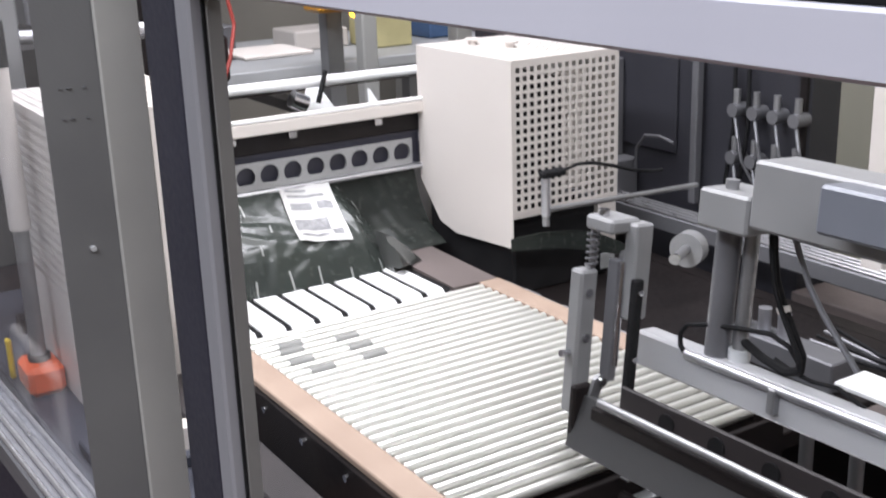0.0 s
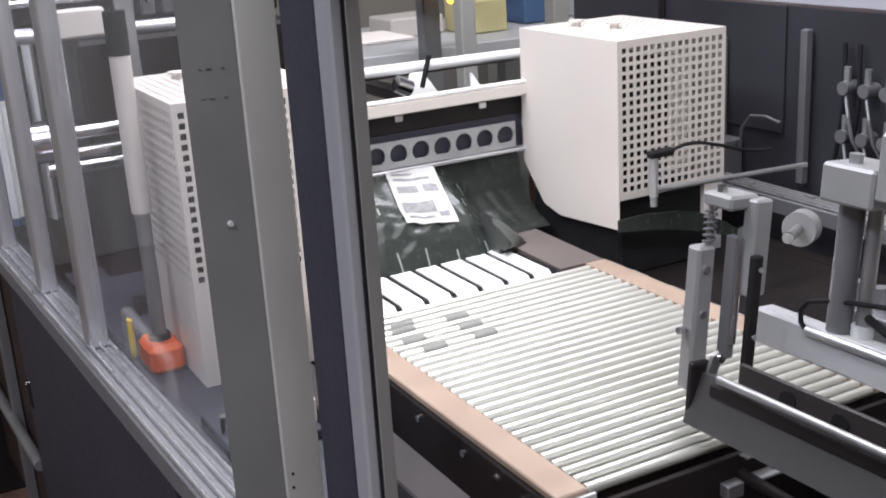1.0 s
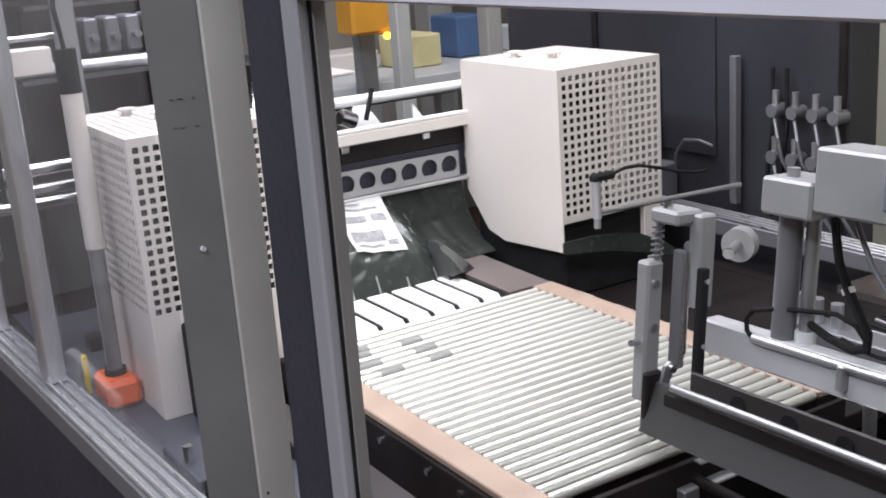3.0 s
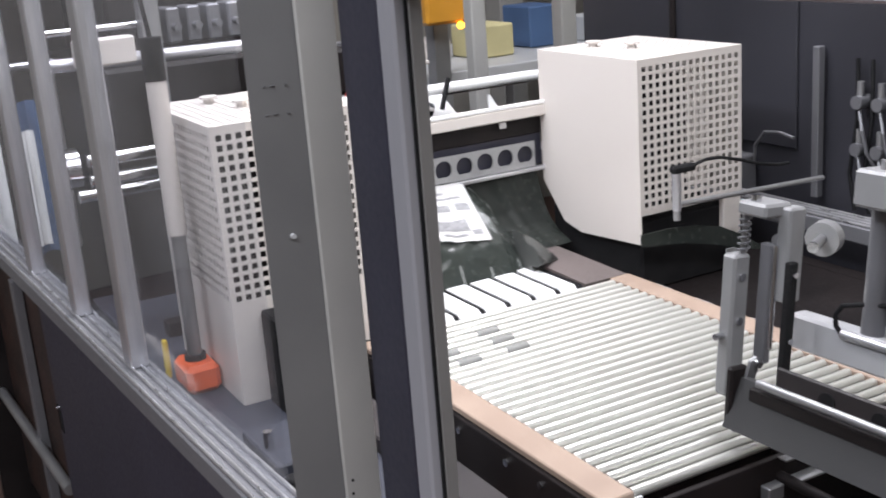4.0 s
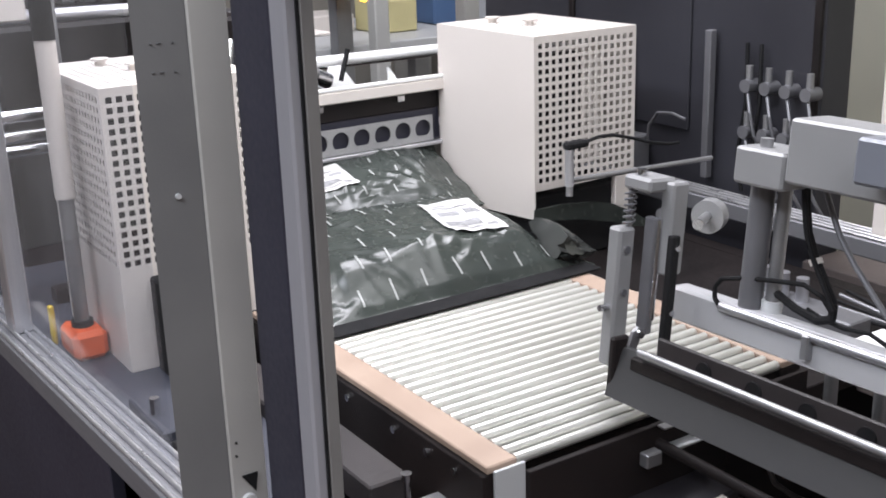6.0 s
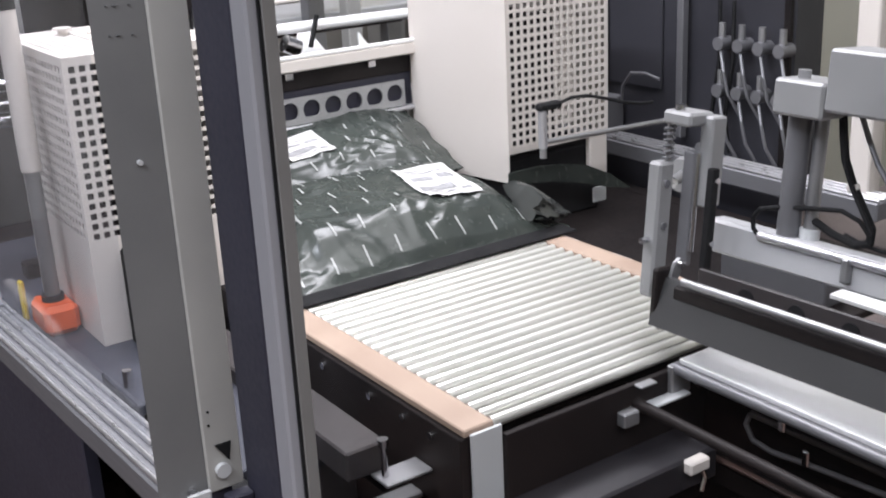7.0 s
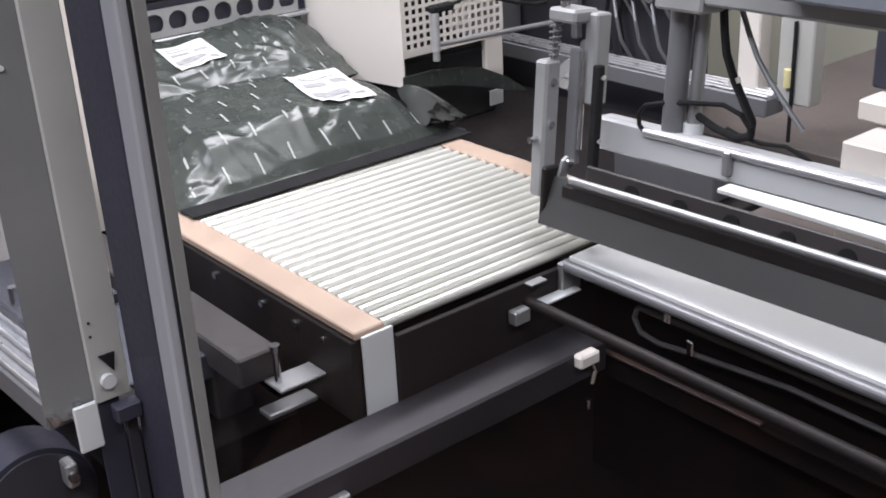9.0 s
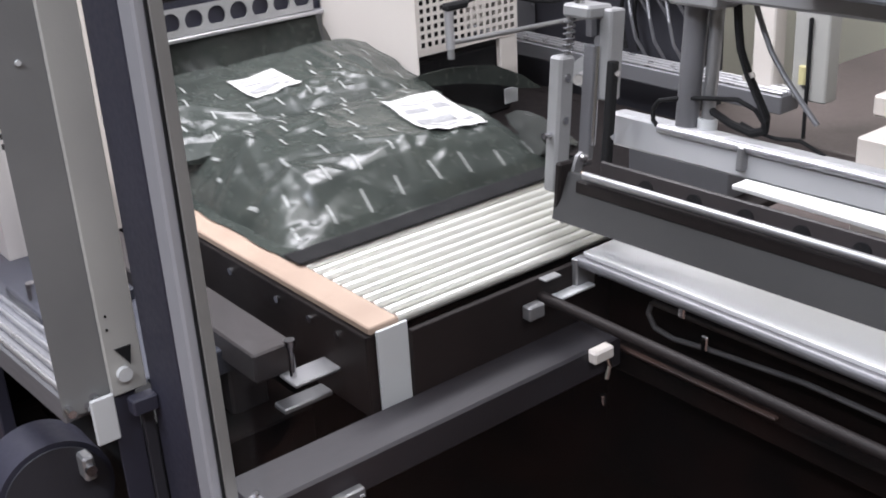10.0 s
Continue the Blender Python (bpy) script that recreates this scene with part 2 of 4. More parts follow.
def part(name, shape, mat, parent=None, label="", smooth=False, recalc=True):
    """Links a shape as one mesh object, under a thing or a part."""
    bm = shape.bm if isinstance(shape, Shape) else shape
    if recalc:
        bmesh.ops.recalc_face_normals(bm, faces=bm.faces)
    me = bpy.data.meshes.new(name)
    bm.to_mesh(me)
    bm.free()
    me.materials.append(mat)
    if smooth:
        for p in me.polygons:
            p.use_smooth = True
        me.set_sharp_from_angle(angle=radians(40))
    ob = new(name, me)
    if parent is not None:
        ob.parent = parent
    if label:
        ob["label"] = label
    return ob


def thing(name, label, category, group="", kind="", at=(0, 0, 0)):
    ob = new(name)
    ob.location = at
    ob.empty_display_size = 0.05
    return tagged(ob, label, category, group, kind)


def solid(name, shape, mat, label, category="", kind="", group="", smooth=False):
    return tagged(part(name, shape, mat, smooth=smooth), label, category, group, kind)


# ---- hall ----
solid("floor", Shape().box(-7, 9, -6, 10, -0.1, 0, 0), M_FLOOR, "dark brown worn workshop floor", "floor", "structure")
for nm, b in (("wall_north", (-7, 9, 9.9, 10.1)), ("wall_south", (-7, 9, -6.1, -5.9)), ("wall_west", (-7.1, -6.9, -6, 10)), ("wall_east", (8.9, 9.1, -6, 10))):
    solid(nm, Shape().box(*b, 0, 4.2, 0), M_WALL, "pale painted hall wall", "wall", "structure")
solid("ceiling", Shape().box(-7.1, 9.1, -6.1, 10.1, 4.2, 4.3, 0), M_CEIL, "plain grey hall ceiling", "ceiling", "structure")

# ---- guard frame ----
GX = 0.36
pillar = thing("guard_pillar", "grey painted steel pillar of the machine guard", "pillar")
post = Shape().prism([(0.256, 1.044), (0.3115, 1.0305), (0.3115, 1.08), (0.288, 1.085)], "z", 0.908, 2.2)
# Post in a darker grey than the flange.
part("post", post, M_PILLAR_D, pillar, "dark grey post")
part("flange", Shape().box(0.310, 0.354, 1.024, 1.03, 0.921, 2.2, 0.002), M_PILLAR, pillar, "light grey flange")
part("screw", Shape().tube((0.285, 1.033, 1.324), (0.285, 1.041, 1.324), 0.003, 10), M_LIGHTGREY, pillar)
for x, z in ((0.262, 0.918), (0.285, 0.916), (0.292, 0.926)):
    part("bolt", Shape().tube((x, 1.027, z), (x, 1.045, z), 0.005, 12), M_CHROME, pillar, smooth=True)
for x, z in ((0.318, 1.008), (0.319, 1.025)):
    part("rivet_hole", Shape().tube((x, 1.0225, z), (x, 1.026, z), 0.0016, 8), M_BLACK, pillar)
part("slot", Shape().prism([(0.322, 0.981), (0.342, 0.981), (0.338, 0.957)], "y", 1.0215, 1.026), M_BLACK, pillar, "dark triangular slot")
part("bolt", Shape().tube((0.328, 1.017, 0.948), (0.328, 1.026, 0.948), 0.009, 14), M_LIGHTGREY, pillar, smooth=True)
part("foot", Shape().box(0.281, 0.31, 1.018, 1.0235, 0.869, 0.93, 0.003), M_LIGHTGREY, pillar, "pale foot bracket")
for z in (1.457, 1.487):
    for x, w in ((0.272, 0.0025), (0.279, 0.005), (0.294, 0.0025)):
        part("mark", Shape().box(x, x + w, 1.0375 - (x - 0.272) * 0.25, 1.046 - (x - 0.272) * 0.25, z, z + 0.0007, 0), M_STEEL_D, pillar)

TILT_Z = Matrix.Translation((0.313, 1.165, 0)) @ pose(0, 0, 0, 0, 0, 2.6)
base = thing("base_cabinet", "dark blue-grey painted sheet metal machine base", "cabinet")
part("side_panel", Shape().box(-0.05, -0.03, 0.18, 1.30, 0.12, 0.897, 0.002, TILT_Z), M_NAVY, base)
part("side_panel", Shape().box(-0.02, -0.005, 1.31, 4.6, 0.12, 0.862, 0.002, TILT_Z), M_RUST, base, "brown side panel")
for ly in (1.62, 2.3, 3.1):
    part("upright", Shape().box(-0.045, -0.022, ly, ly + 0.04, 0.0, 0.86, 0.002, TILT_Z), M_STEEL_D, base)
part("cross_pipe", Shape().tube(TILT_Z @ Vector((-0.05, 1.32, 0.42)), TILT_Z @ Vector((-0.05, 3.6, 0.42)), 0.014, 10), M_GREY, base, smooth=True)
part("corner_post", Shape().box(GX - 0.003, GX + 0.006, 0.931, 1.023, 0.0, 2.2, 0.002), M_NAVY, base)
part("front_post", Shape().box(0.309, 0.341, 1.0315, 1.034, 0.0, 0.935, 0.001), M_NAVY, base)
part("recess", Shape().box(0.342, 0.3565, 1.026, 1.034, 0.0, 0.90, 0.001), M_CAB, base)
part("front_cap", Shape().box(0.325, 0.3565, 1.003, 1.0225, 0.897, 0.918, 0.002), M_NAVY, base)
part("front_leg", Shape().box(0.3425, 0.40, 1.04, 1.35, 0.0, 0.86, 0.003), M_BLACK, base)
part("deck", Shape().box(0.345, 0.62, 1.2, 2.6, 0.79, 0.83, 0.002), M_DECK, base)
# Pit floor added low down, coloured near black for the shade in there.
part("tray", Shape().box(0.42, 1.78, 0.1, 2.6, 0.30, 0.32, 0), M_PIT, base, "pit floor, shade painted near black, with brown stains")
part("far_panel", Shape().box(1.74, 1.78, 0.0, 2.6, 0.3, 0.83, 0), M_DARK, base)
part("back_panel", Shape().box(0.42, 1.78, 2.2, 2.24, 0.3, 0.86, 0), M_DARK, base)
for y, z in ((1.255, 0.62), (2.25, 0.66), (1.255, 0.22)):
    lt = part("latch", Shape().box(-0.052, -0.039, y, y + 0.035, z - 0.035, z + 0.035, 0.004, TILT_Z), M_BLACK, base, "black latch")
    part("latch_pin", Shape().tube(TILT_Z @ Vector((-0.058, y + 0.01, z + 0.03)), TILT_Z @ Vector((-0.05, y + 0.01, z + 0.03)), 0.006, 10), M_CHROME, lt)

for side, y0 in ((TILT_Z, -0.118), (Matrix.Translation((1.825, 0.6, 0)), 0.56)):
    rail = thing("guard_rail", "grooved silver aluminium profile rail along the guard", "rail", "guard rails")
    part("profile", Shape().box(-0.062, 0.0, y0, 4.6, 0.898, 0.936, 0.003, side), M_RAIL, rail)
    for i in range(4):
        x = -0.0585 + i * 0.0168
        part("ridge", Shape().box(x, x + 0.006, y0, 4.6, 0.9363, 0.9425, 0.0018, side), M_RIDGE, rail)

left_guard = thing("guard_window", "clear guard window with slim aluminium mullions", "window")
for y, w, h in ((0.62, 0.045, 1.6), (0.98, 0.04, 1.6), (1.36, 0.045, 1.6), (2.9, 0.06, 1.6)):
    part("mullion", Shape().box(-0.04, -0.008, y, y + w, 0.936, 2.2, 0.003, TILT_Z), M_ALU, left_guard)
lp = part("pane", Shape().box(-0.026, -0.022, 0.002, 4.5, 0.936, 2.2, 0, TILT_Z), M_GLASS_SIDE, left_guard)
lp.visible_shadow = False

door = thing("guard_door", "aluminium framed glass guard door, closed", "door")
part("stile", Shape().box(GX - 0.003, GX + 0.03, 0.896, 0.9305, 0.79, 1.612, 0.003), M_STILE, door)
part("seal", Shape().box(GX + 0.009, GX + 0.0125, 0.8925, 0.8955, 0.80, 1.59, 0.0005), M_BLACK, door, "black rubber seal")
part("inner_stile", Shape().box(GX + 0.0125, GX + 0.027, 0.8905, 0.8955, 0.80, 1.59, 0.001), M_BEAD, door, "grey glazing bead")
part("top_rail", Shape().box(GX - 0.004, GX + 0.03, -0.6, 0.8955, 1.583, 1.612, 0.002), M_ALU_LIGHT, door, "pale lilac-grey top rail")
part("top_seal", Shape().box(GX - 0.002, GX + 0.02, -0.6, 0.9305, 1.6125, 1.622, 0.001), M_BLACK, door)
part("bottom_rail", Shape().box(GX - 0.003, GX + 0.028, -0.6, 0.8955, 0.765, 0.798, 0.003), M_STILE, door)
part("bottom_bead", Shape().box(GX + 0.014, GX + 0.034, -0.6, 0.891, 0.7985, 0.806, 0.002), M_RIDGE, door, "bright lower glazing bead")
clamp = part("clamp", Shape().box(GX + 0.036, GX + 0.05, 0.872, 0.888, 0.80, 0.812, 0.002), M_GREY, door)
part("clamp_screw", Shape().tube((GX + 0.044, 0.88, 0.812), (GX + 0.044, 0.88, 0.818), 0.004, 10), M_CHROME, clamp)
pane = part("pane", Shape().box(GX + 0.027, GX + 0.030, -0.6, 0.891, 0.7985, 1.59, 0), M_GLASS, door)
pane.visible_shadow = False

# ---- perforated covers ----
PIT = 0.0178


def cover(name, x0, label, zf, solid_left, zlow):
    c = thing(name, label, "machine cover", "perforated covers")
    x1, y0, y1, zt = x0 + 0.28, 1.75, 2.11, 1.335
    nz = int((zt - zf - 0.02) / PIT)
    sh = Shape()
    sh.perforated((x0, y0, zlow), (1, 0, 0), (0, 0, 1), (0, -1, 0), 15, nz, PIT, PIT, 0.0065, zt - 0.012 - nz * PIT - zlow, 0.0108, 0.002, 0.28, zt - zlow)
    part("front_panel", sh, M_COVER, c, recalc=False)
    sh = Shape()
    sh.perforated((x0, y0, zt), (1, 0, 0), (0, 1, 0), (0, 0, 1), 15, 19, PIT, PIT, 0.0065, 0.011, 0.0075, 0.002, 0.28, 0.36)
    part("top_panel", sh, M_COVER, c, recalc=False)
    if solid_left:
        part("side_panel", Shape().prism([(y0 - 0.001, 0.945), (1.965, 0.93), (2.03, 0.945), (y1, 1.03), (y1, zt), (y0 - 0.001, zt)], "x", x0 - 0.002, x0), M_COVER, c)
        part("far_panel", Shape().box(x1 - 0.002, x1, y0 + 0.002, y1, zf, zt - 0.002, 0), M_COVER, c)
    else:
        sh = Shape()
        sh.perforated((x0, y0, zlow), (0, 1, 0), (0, 0, 1), (-1, 0, 0), 19, nz, PIT, PIT, 0.011, zt - 0.012 - nz * PIT - zlow, 0.0108, 0.002, 0.36, zt - zlow)
        part("side_panel", sh, M_COVER, c, recalc=False)
        part("far_panel", Shape().box(x1 - 0.002, x1, y0 + 0.002, y1, zlow, zt - 0.002, 0), M_COVER, c)
    part("inner_unit", Shape().box(x0 + 0.03, x0 + 0.16, y0 + 0.04, y1 - 0.02, zf + 0.02, zt - 0.05, 0.004), M_DARK, c, "dark drive unit behind the holes")
    part("inner_bracket", Shape().prism([(x0 + 0.165, zf + 0.02), (x1 - 0.03, zf + 0.02), (x1 - 0.03, zt - 0.04), (x0 + 0.12, zt - 0.04)], "y", y0 + 0.07, y0 + 0.08), M_COVER, c)
    for dx, dy in ((0.09, 0.27), (0.12, 0.17)):
        sh = Shape().tube((x0 + dx, y0 + dy, zt), (x0 + dx, y0 + dy, zt + 0.011), 0.010, 16).tube((x0 + dx, y0 + dy, zt + 0.010), (x0 + dx, y0 + dy, zt + 0.014), 0.017, 20)
        part("knob", sh, M_COVER, c, smooth=True)
    return c


cover("perforated_cover", 0.424, "tall cream perforated sheet metal cover on the deck", 1.0, False, 0.831)
cover("perforated_cover", 1.326, "cream perforated sheet metal cover with solid chamfered side", 1.007, True, 1.007)

# ---- roller conveyor ----
ZC = 0.90
conveyor = thing("roller_conveyor", "roller conveyor with bright steel rollers and tan side strips", "conveyor")
part("side_strip", Shape().box(0.65, 0.70, 0.99, 1.73, ZC - 0.012, ZC, 0.002), M_STRIP, conveyor, "tan plastic side strip")
part("side_strip", Shape().box(1.222, 1.272, 0.99, 1.73, ZC - 0.012, ZC, 0.002), M_STRIP, conveyor, "tan plastic side strip")
part("side_frame", Shape().box(0.645, 0.70, 0.992, 1.76, 0.76, ZC - 0.013, 0.002), M_DARK, conveyor)
part("side_frame", Shape().box(1.222, 1.272, 0.992, 1.76, 0.76, ZC - 0.013, 0.002), M_DARK, conveyor)
part("end_plate", Shape().box(0.657, 0.708, 0.982, 0.987, 0.765, ZC - 0.006, 0.001), M_LIGHTGREY, conveyor, "light grey end plate")
part("front_beam", Shape().box(0.709, 1.27, 0.975, 0.985, 0.76, ZC - 0.02, 0.001), M_DARK, conveyor)
PITCH_R, N_R = 0.0255, 29
roller_mesh = None
for i in range(N_R):
    y = 1.0 + i * PITCH_R
    if roller_mesh is None:
        r = part("roller", Shape().tube((0.701, 0, 0), (1.221, 0, 0), 0.0083, 24), M_ROLLER, conveyor, smooth=True)
        roller_mesh = r.data
    else:
        r = new("roller", roller_mesh)
        r.parent = conveyor
    r.location = (0, y, ZC - 0.0083)

for row, (y0, xs) in enumerate((((1.0 + 26 * PITCH_R), (0.745,)), ((1.0 + 25 * PITCH_R), (0.735, 0.845)), ((1.0 + 23 * PITCH_R), (0.73, 0.845)), ((1.0 + 21 * PITCH_R), (0.745, 0.845)))):
    for x in xs:
        part("sleeve", Shape().tube((x, y0, ZC - 0.0095), (x + 0.045, y0, ZC - 0.0095), 0.0108, 18), M_SLEEVE, conveyor, "grey grip sleeve", smooth=True)
for y in (1.06, 1.13, 1.22, 1.36, 1.5):
    part("bolt", Shape().tube((0.641, y, 0.866), (0.646, y, 0.866), 0.006, 10), M_CHROME, conveyor, smooth=True)

# ---- infeed belt ----
belt = thing("infeed_belt", "white infeed belt with narrow black bands", "conveyor belt")
for i in range(8):
    x = 0.685 + i * 0.0595
    part("belt_strip", Shape().prism([(1.735, ZC - 0.02), (1.735, ZC - 0.012), (1.75, ZC - 0.002), (1.99, ZC - 0.002), (2.0, ZC - 0.02)], "x", x + 0.0065, x + 0.053 + (-0.008 if i == 7 else 0)), M_WHITE, belt)
part("bed", Shape().prism([(1.7345, ZC - 0.03), (1.7345, ZC - 0.0155), (1.751, ZC - 0.0055), (1.992, ZC - 0.0055), (2.03, ZC - 0.03), (2.03, ZC - 0.05), (1.75, ZC - 0.05)], "x", 0.66, 1.21), M_BLACK, belt, "black belt bed")
part("side_plate", Shape().prism([(1.735, 0.87), (1.735, 0.898), (2.02, 0.905), (2.02, 0.87)], "x", 1.165, 1.27), M_CLAY, belt, "dusty grey-brown side plate")

# ---- seal bar (moves) ----
seal = thing("seal_bar", "white cross bar with a steel strip of round holes", "seal bar", at=(0, 2.12, 1.186))
part("bar", Shape().box(0.70, 1.33, -0.03, 0.03, 0.0, 0.027, 0.003), M_COVER, seal, "cream cross bar")
part("lip", Shape().box(0.70, 1.33, -0.03, -0.022, 0.0275, 0.036, 0.002), M_WHITE, seal, "white top lip")
part("lower_edge", Shape().box(0.70, 1.33, -0.02, 0.0, -0.13, -0.1205, 0.002), M_ALU, seal)
for bx in (0.86, 1.0, 1.21):
    part("clip", Shape().box(bx, bx + 0.02, -0.012, -0.002, -0.02, -0.004, 0.002), M_CHROME, seal)
part("holder", Shape().box(0.70, 1.33, 0.0, 0.02, -0.045, -0.001, 0.002), M_DARK, seal)
bm = bmesh.new()
hp = 0.0545
cells = 11
for i in range(cells):
    cx = 0.73 + i * hp
    ring = []
    for k in range(24):
        a = 2 * math.pi * k / 24
        ring.append((cx + 0.0215 * math.cos(a), -0.089 + max(-0.0165, 0.0215 * math.sin(a))))
    sq = []
    for k in range(24):
        a = 2 * math.pi * k / 24
        c, s_ = math.cos(a), math.sin(a)
        f = 1 / max(abs(c), abs(s_))
        sq.append((cx + hp / 2 * c * f, -0.089 + 0.03 * s_ * f))
    for k in range(24):
        q = (k + 1) % 24
        for w in (-0.012, -0.008):
            bm.faces.new([bm.verts.new((p[0], w, p[1])) for p in (sq[k], sq[q], ring[q], ring[k])])
        bm.faces.new([bm.verts.new(p) for p in ((ring[k][0], -0.012, ring[k][1]), (ring[q][0], -0.012, ring[q][1]), (ring[q][0], -0.008, ring[q][1]), (ring[k][0], -0.008, ring[k][1]))])
part("hole_strip", bm, M_HOLES, seal, "grey strip with round holes")
part("backing", Shape().box(0.70, 1.33, 0.004, 0.012, -0.121, -0.045, 0.001), M_NAVY, seal)


# ---- bags ----
def lerp_profile(v, knots):
    for (a, p), (b, q) in zip(knots, knots[1:]):
        if v <= b:
            t = (v - a) / (b - a)
            return p + (q - p) * t
    return knots[-1][1]


crease_dice = random.Random(11)
CREASES = [(crease_dice.uniform(-0.27, 0.27), crease_dice.uniform(0.05, 0.34), crease_dice.uniform(0, math.pi), crease_dice.uniform(0.05, 0.14), crease_dice.uniform(0.003, 0.006) * crease_dice.choice((1, 1, -1))) for _ in range(46)]


def bag_height(x, y, l, knots, half, seed):
    """The height of the filled film over its base at (x, y)."""
    ridge = 0.02 * noise.noise(Vector((x * 5, seed, 0)))
    z = lerp_profile(max(0.0, min(l, y + ridge * min(1, y / 0.05))), knots)
    side = min(1.0, max(0.0, (half - abs(x)) / 0.09))
    z *= side ** 0.7
    p = Vector((x * 7 + seed, y * 7, 0.3 * seed))
    fill = min(1.0, z / 0.03)
    z += fill * (0.010 * noise.noise(p * 0.7) - 0.006 * abs(noise.noise(p * 1.5)) - 0.002 * abs(noise.noise(p * 3.4 + Vector((3, 1, 0)))))
    for cx, cy, turn, length, deep in CREASES:
        c, s_ = math.cos(turn), math.sin(turn)
        along, across = (x - cx) * c + (y - cy) * s_, -(x - cx) * s_ + (y - cy) * c
        if abs(along) < length and abs(across) < 0.05:
            z += fill * deep * (1 - abs(along) / length) * max(0.0, 1 - abs(across) / 0.016)
    return max(0.003, z)


def bag_mesh(w, l, knots, half, seed, nx=190, ny=140):
    """A filled film bag from y = 0 (front seal) to y = l, w wide, creased."""
    bm = bmesh.new()
    tops, bots = [], []
    for j in range(ny + 1):
        for i in range(nx + 1):
            x, y = (i / nx - 0.5) * w, j / ny * l
            z = bag_height(x, y, l, knots, half, seed)
            edge = abs(2 * i / nx - 1)
            wob = 0.008 * noise.noise(Vector((x * 9, 0, seed))) * (1 - j / ny) + 0.03 * max(0, edge - 0.85) / 0.15 * (0.5 - j / ny)
            tops.append(bm.verts.new((x + 0.012 * noise.noise(Vector((y * 14, 1.5, seed))) * edge, y + wob, z)))
            bots.append(bm.verts.new((x, y + wob, 0.001)))
    k = nx + 1
    for j in range(ny):
        for i in range(nx):
            a = j * k + i
            bm.faces.new((tops[a], tops[a + 1], tops[a + k + 1], tops[a + k]))
            bm.faces.new((bots[a], bots[a + k], bots[a + k + 1], bots[a + 1]))
    ring = [i for i in range(k)] + [j * k + nx for j in range(1, ny + 1)] + [ny * k + i for i in range(nx - 1, -1, -1)] + [j * k for j in range(ny - 1, 0, -1)]
    for a, b in zip(ring, ring[1:] + ring[:1]):
        bm.faces.new((tops[a], bots[a], bots[b], tops[b]))
    return bm


def draped(rects, height, lift, nu=6, nv=6):
    """Thin rectangles (x, y, along, across, turn) laid on a height field."""
    bm = bmesh.new()
    for cx, cy, lu, lv, turn in rects:
        c, s_ = math.cos(radians(turn)), math.sin(radians(turn))
        grid = []
        for j in range(nv + 1):
            for i in range(nu + 1):
                u, v = (i / nu - 0.5) * lu, (j / nv - 0.5) * lv
                x, y = cx + u * c - v * s_, cy + u * s_ + v * c
                grid.append(bm.verts.new((x, y, height(x, y) + lift)))
        for j in range(nv):
            for i in range(nu):
                a = j * (nu + 1) + i
                bm.faces.new((grid[a], grid[a + 1], grid[a + nu + 2], grid[a + nu + 1]))
    return bm


def label_on(owner, cx, cy, lx, ly, turn, height):
    def soft(x, y):
        return max(height(x + dx, y + dy) for dx in (-0.008, 0, 0.008) for dy in (-0.008, 0, 0.008))

    lab = part("label", draped([(cx, cy, lx, ly, turn)], soft, 0.0025, 14, 18), M_PAPER, owner, "white address label", smooth=True, recalc=False)
    c, s_ = math.cos(radians(turn)), math.sin(radians(turn))
    bars = []
    for bx, by, wx, wy in ((-0.12, -0.22, 0.62, 0.2), (-0.2, 0.08, 0.4, 0.1), (0.25, 0.08, 0.3, 0.12), (-0.05, 0.24, 0.7, 0.04), (-0.2, 0.34, 0.4, 0.04), (0.3, -0.36, 0.2, 0.1), (-0.15, -0.4, 0.5, 0.04)):
        bars.append((cx + bx * lx * c - by * ly * s_, cy + bx * lx * s_ + by * ly * c, wx * lx, wy * ly, turn))
    for r in bars:
        part("print_bar", draped([r], soft, 0.0034, 8, 4), M_INK, lab, recalc=False)
    return lab


def marks_on(owner, x0, x1, y0, y1, height, skip):
    rects = []
    j = 0
    y = y0
    while y < y1:
        x = x0 + (0.03 if j % 2 else 0)
        while x < x1:
            if not (skip[0] < x < skip[1] and skip[2] < y < skip[3]):
                rects.append((x + random.uniform(-0.005, 0.005), y + random.uniform(-0.006, 0.006), 0.0042, random.uniform(0.020, 0.036), random.uniform(-14, 4)))
            x += 0.07
        y += 0.06
        j += 1
    tagged(part("print", draped(rects, height, 0.0022, 1, 5), M_PRINT, owner, "small white printed marks", recalc=False), kind="stuff")


BAG_KNOTS = [(0.0, 0.004), (0.03, 0.006), (0.045, 0.028), (0.105, 0.078), (0.13, 0.087), (0.30, 0.104), (0.40, 0.095), (0.46, 0.06)]
BX, BY = 1.0, 1.525
bag = thing("mailer_bag", "dark green-grey film mailer bag with white label", "bag", "mailer bags", at=(BX, BY, ZC))
part("film", bag_mesh(0.62, 0.46, BAG_KNOTS, 0.29, 3), M_FILM, bag, smooth=True)


def bag_top(x, y):
    return bag_height(x, y, 0.46, BAG_KNOTS, 0.29, 3)


label_on(bag, 0.125, 0.21, 0.118, 0.185, -8, bag_top)
marks_on(bag, -0.27, 0.27, 0.06, 0.44, bag_top, (0.04, 0.21, 0.09, 0.33))
part("seal_lip", Shape().box(-0.31, 0.30, -0.018, 0.03, 0.0035, 0.007, 0.001), M_BLACK, bag, "black folded seal edge")
ear = bmesh.new()
rings = []
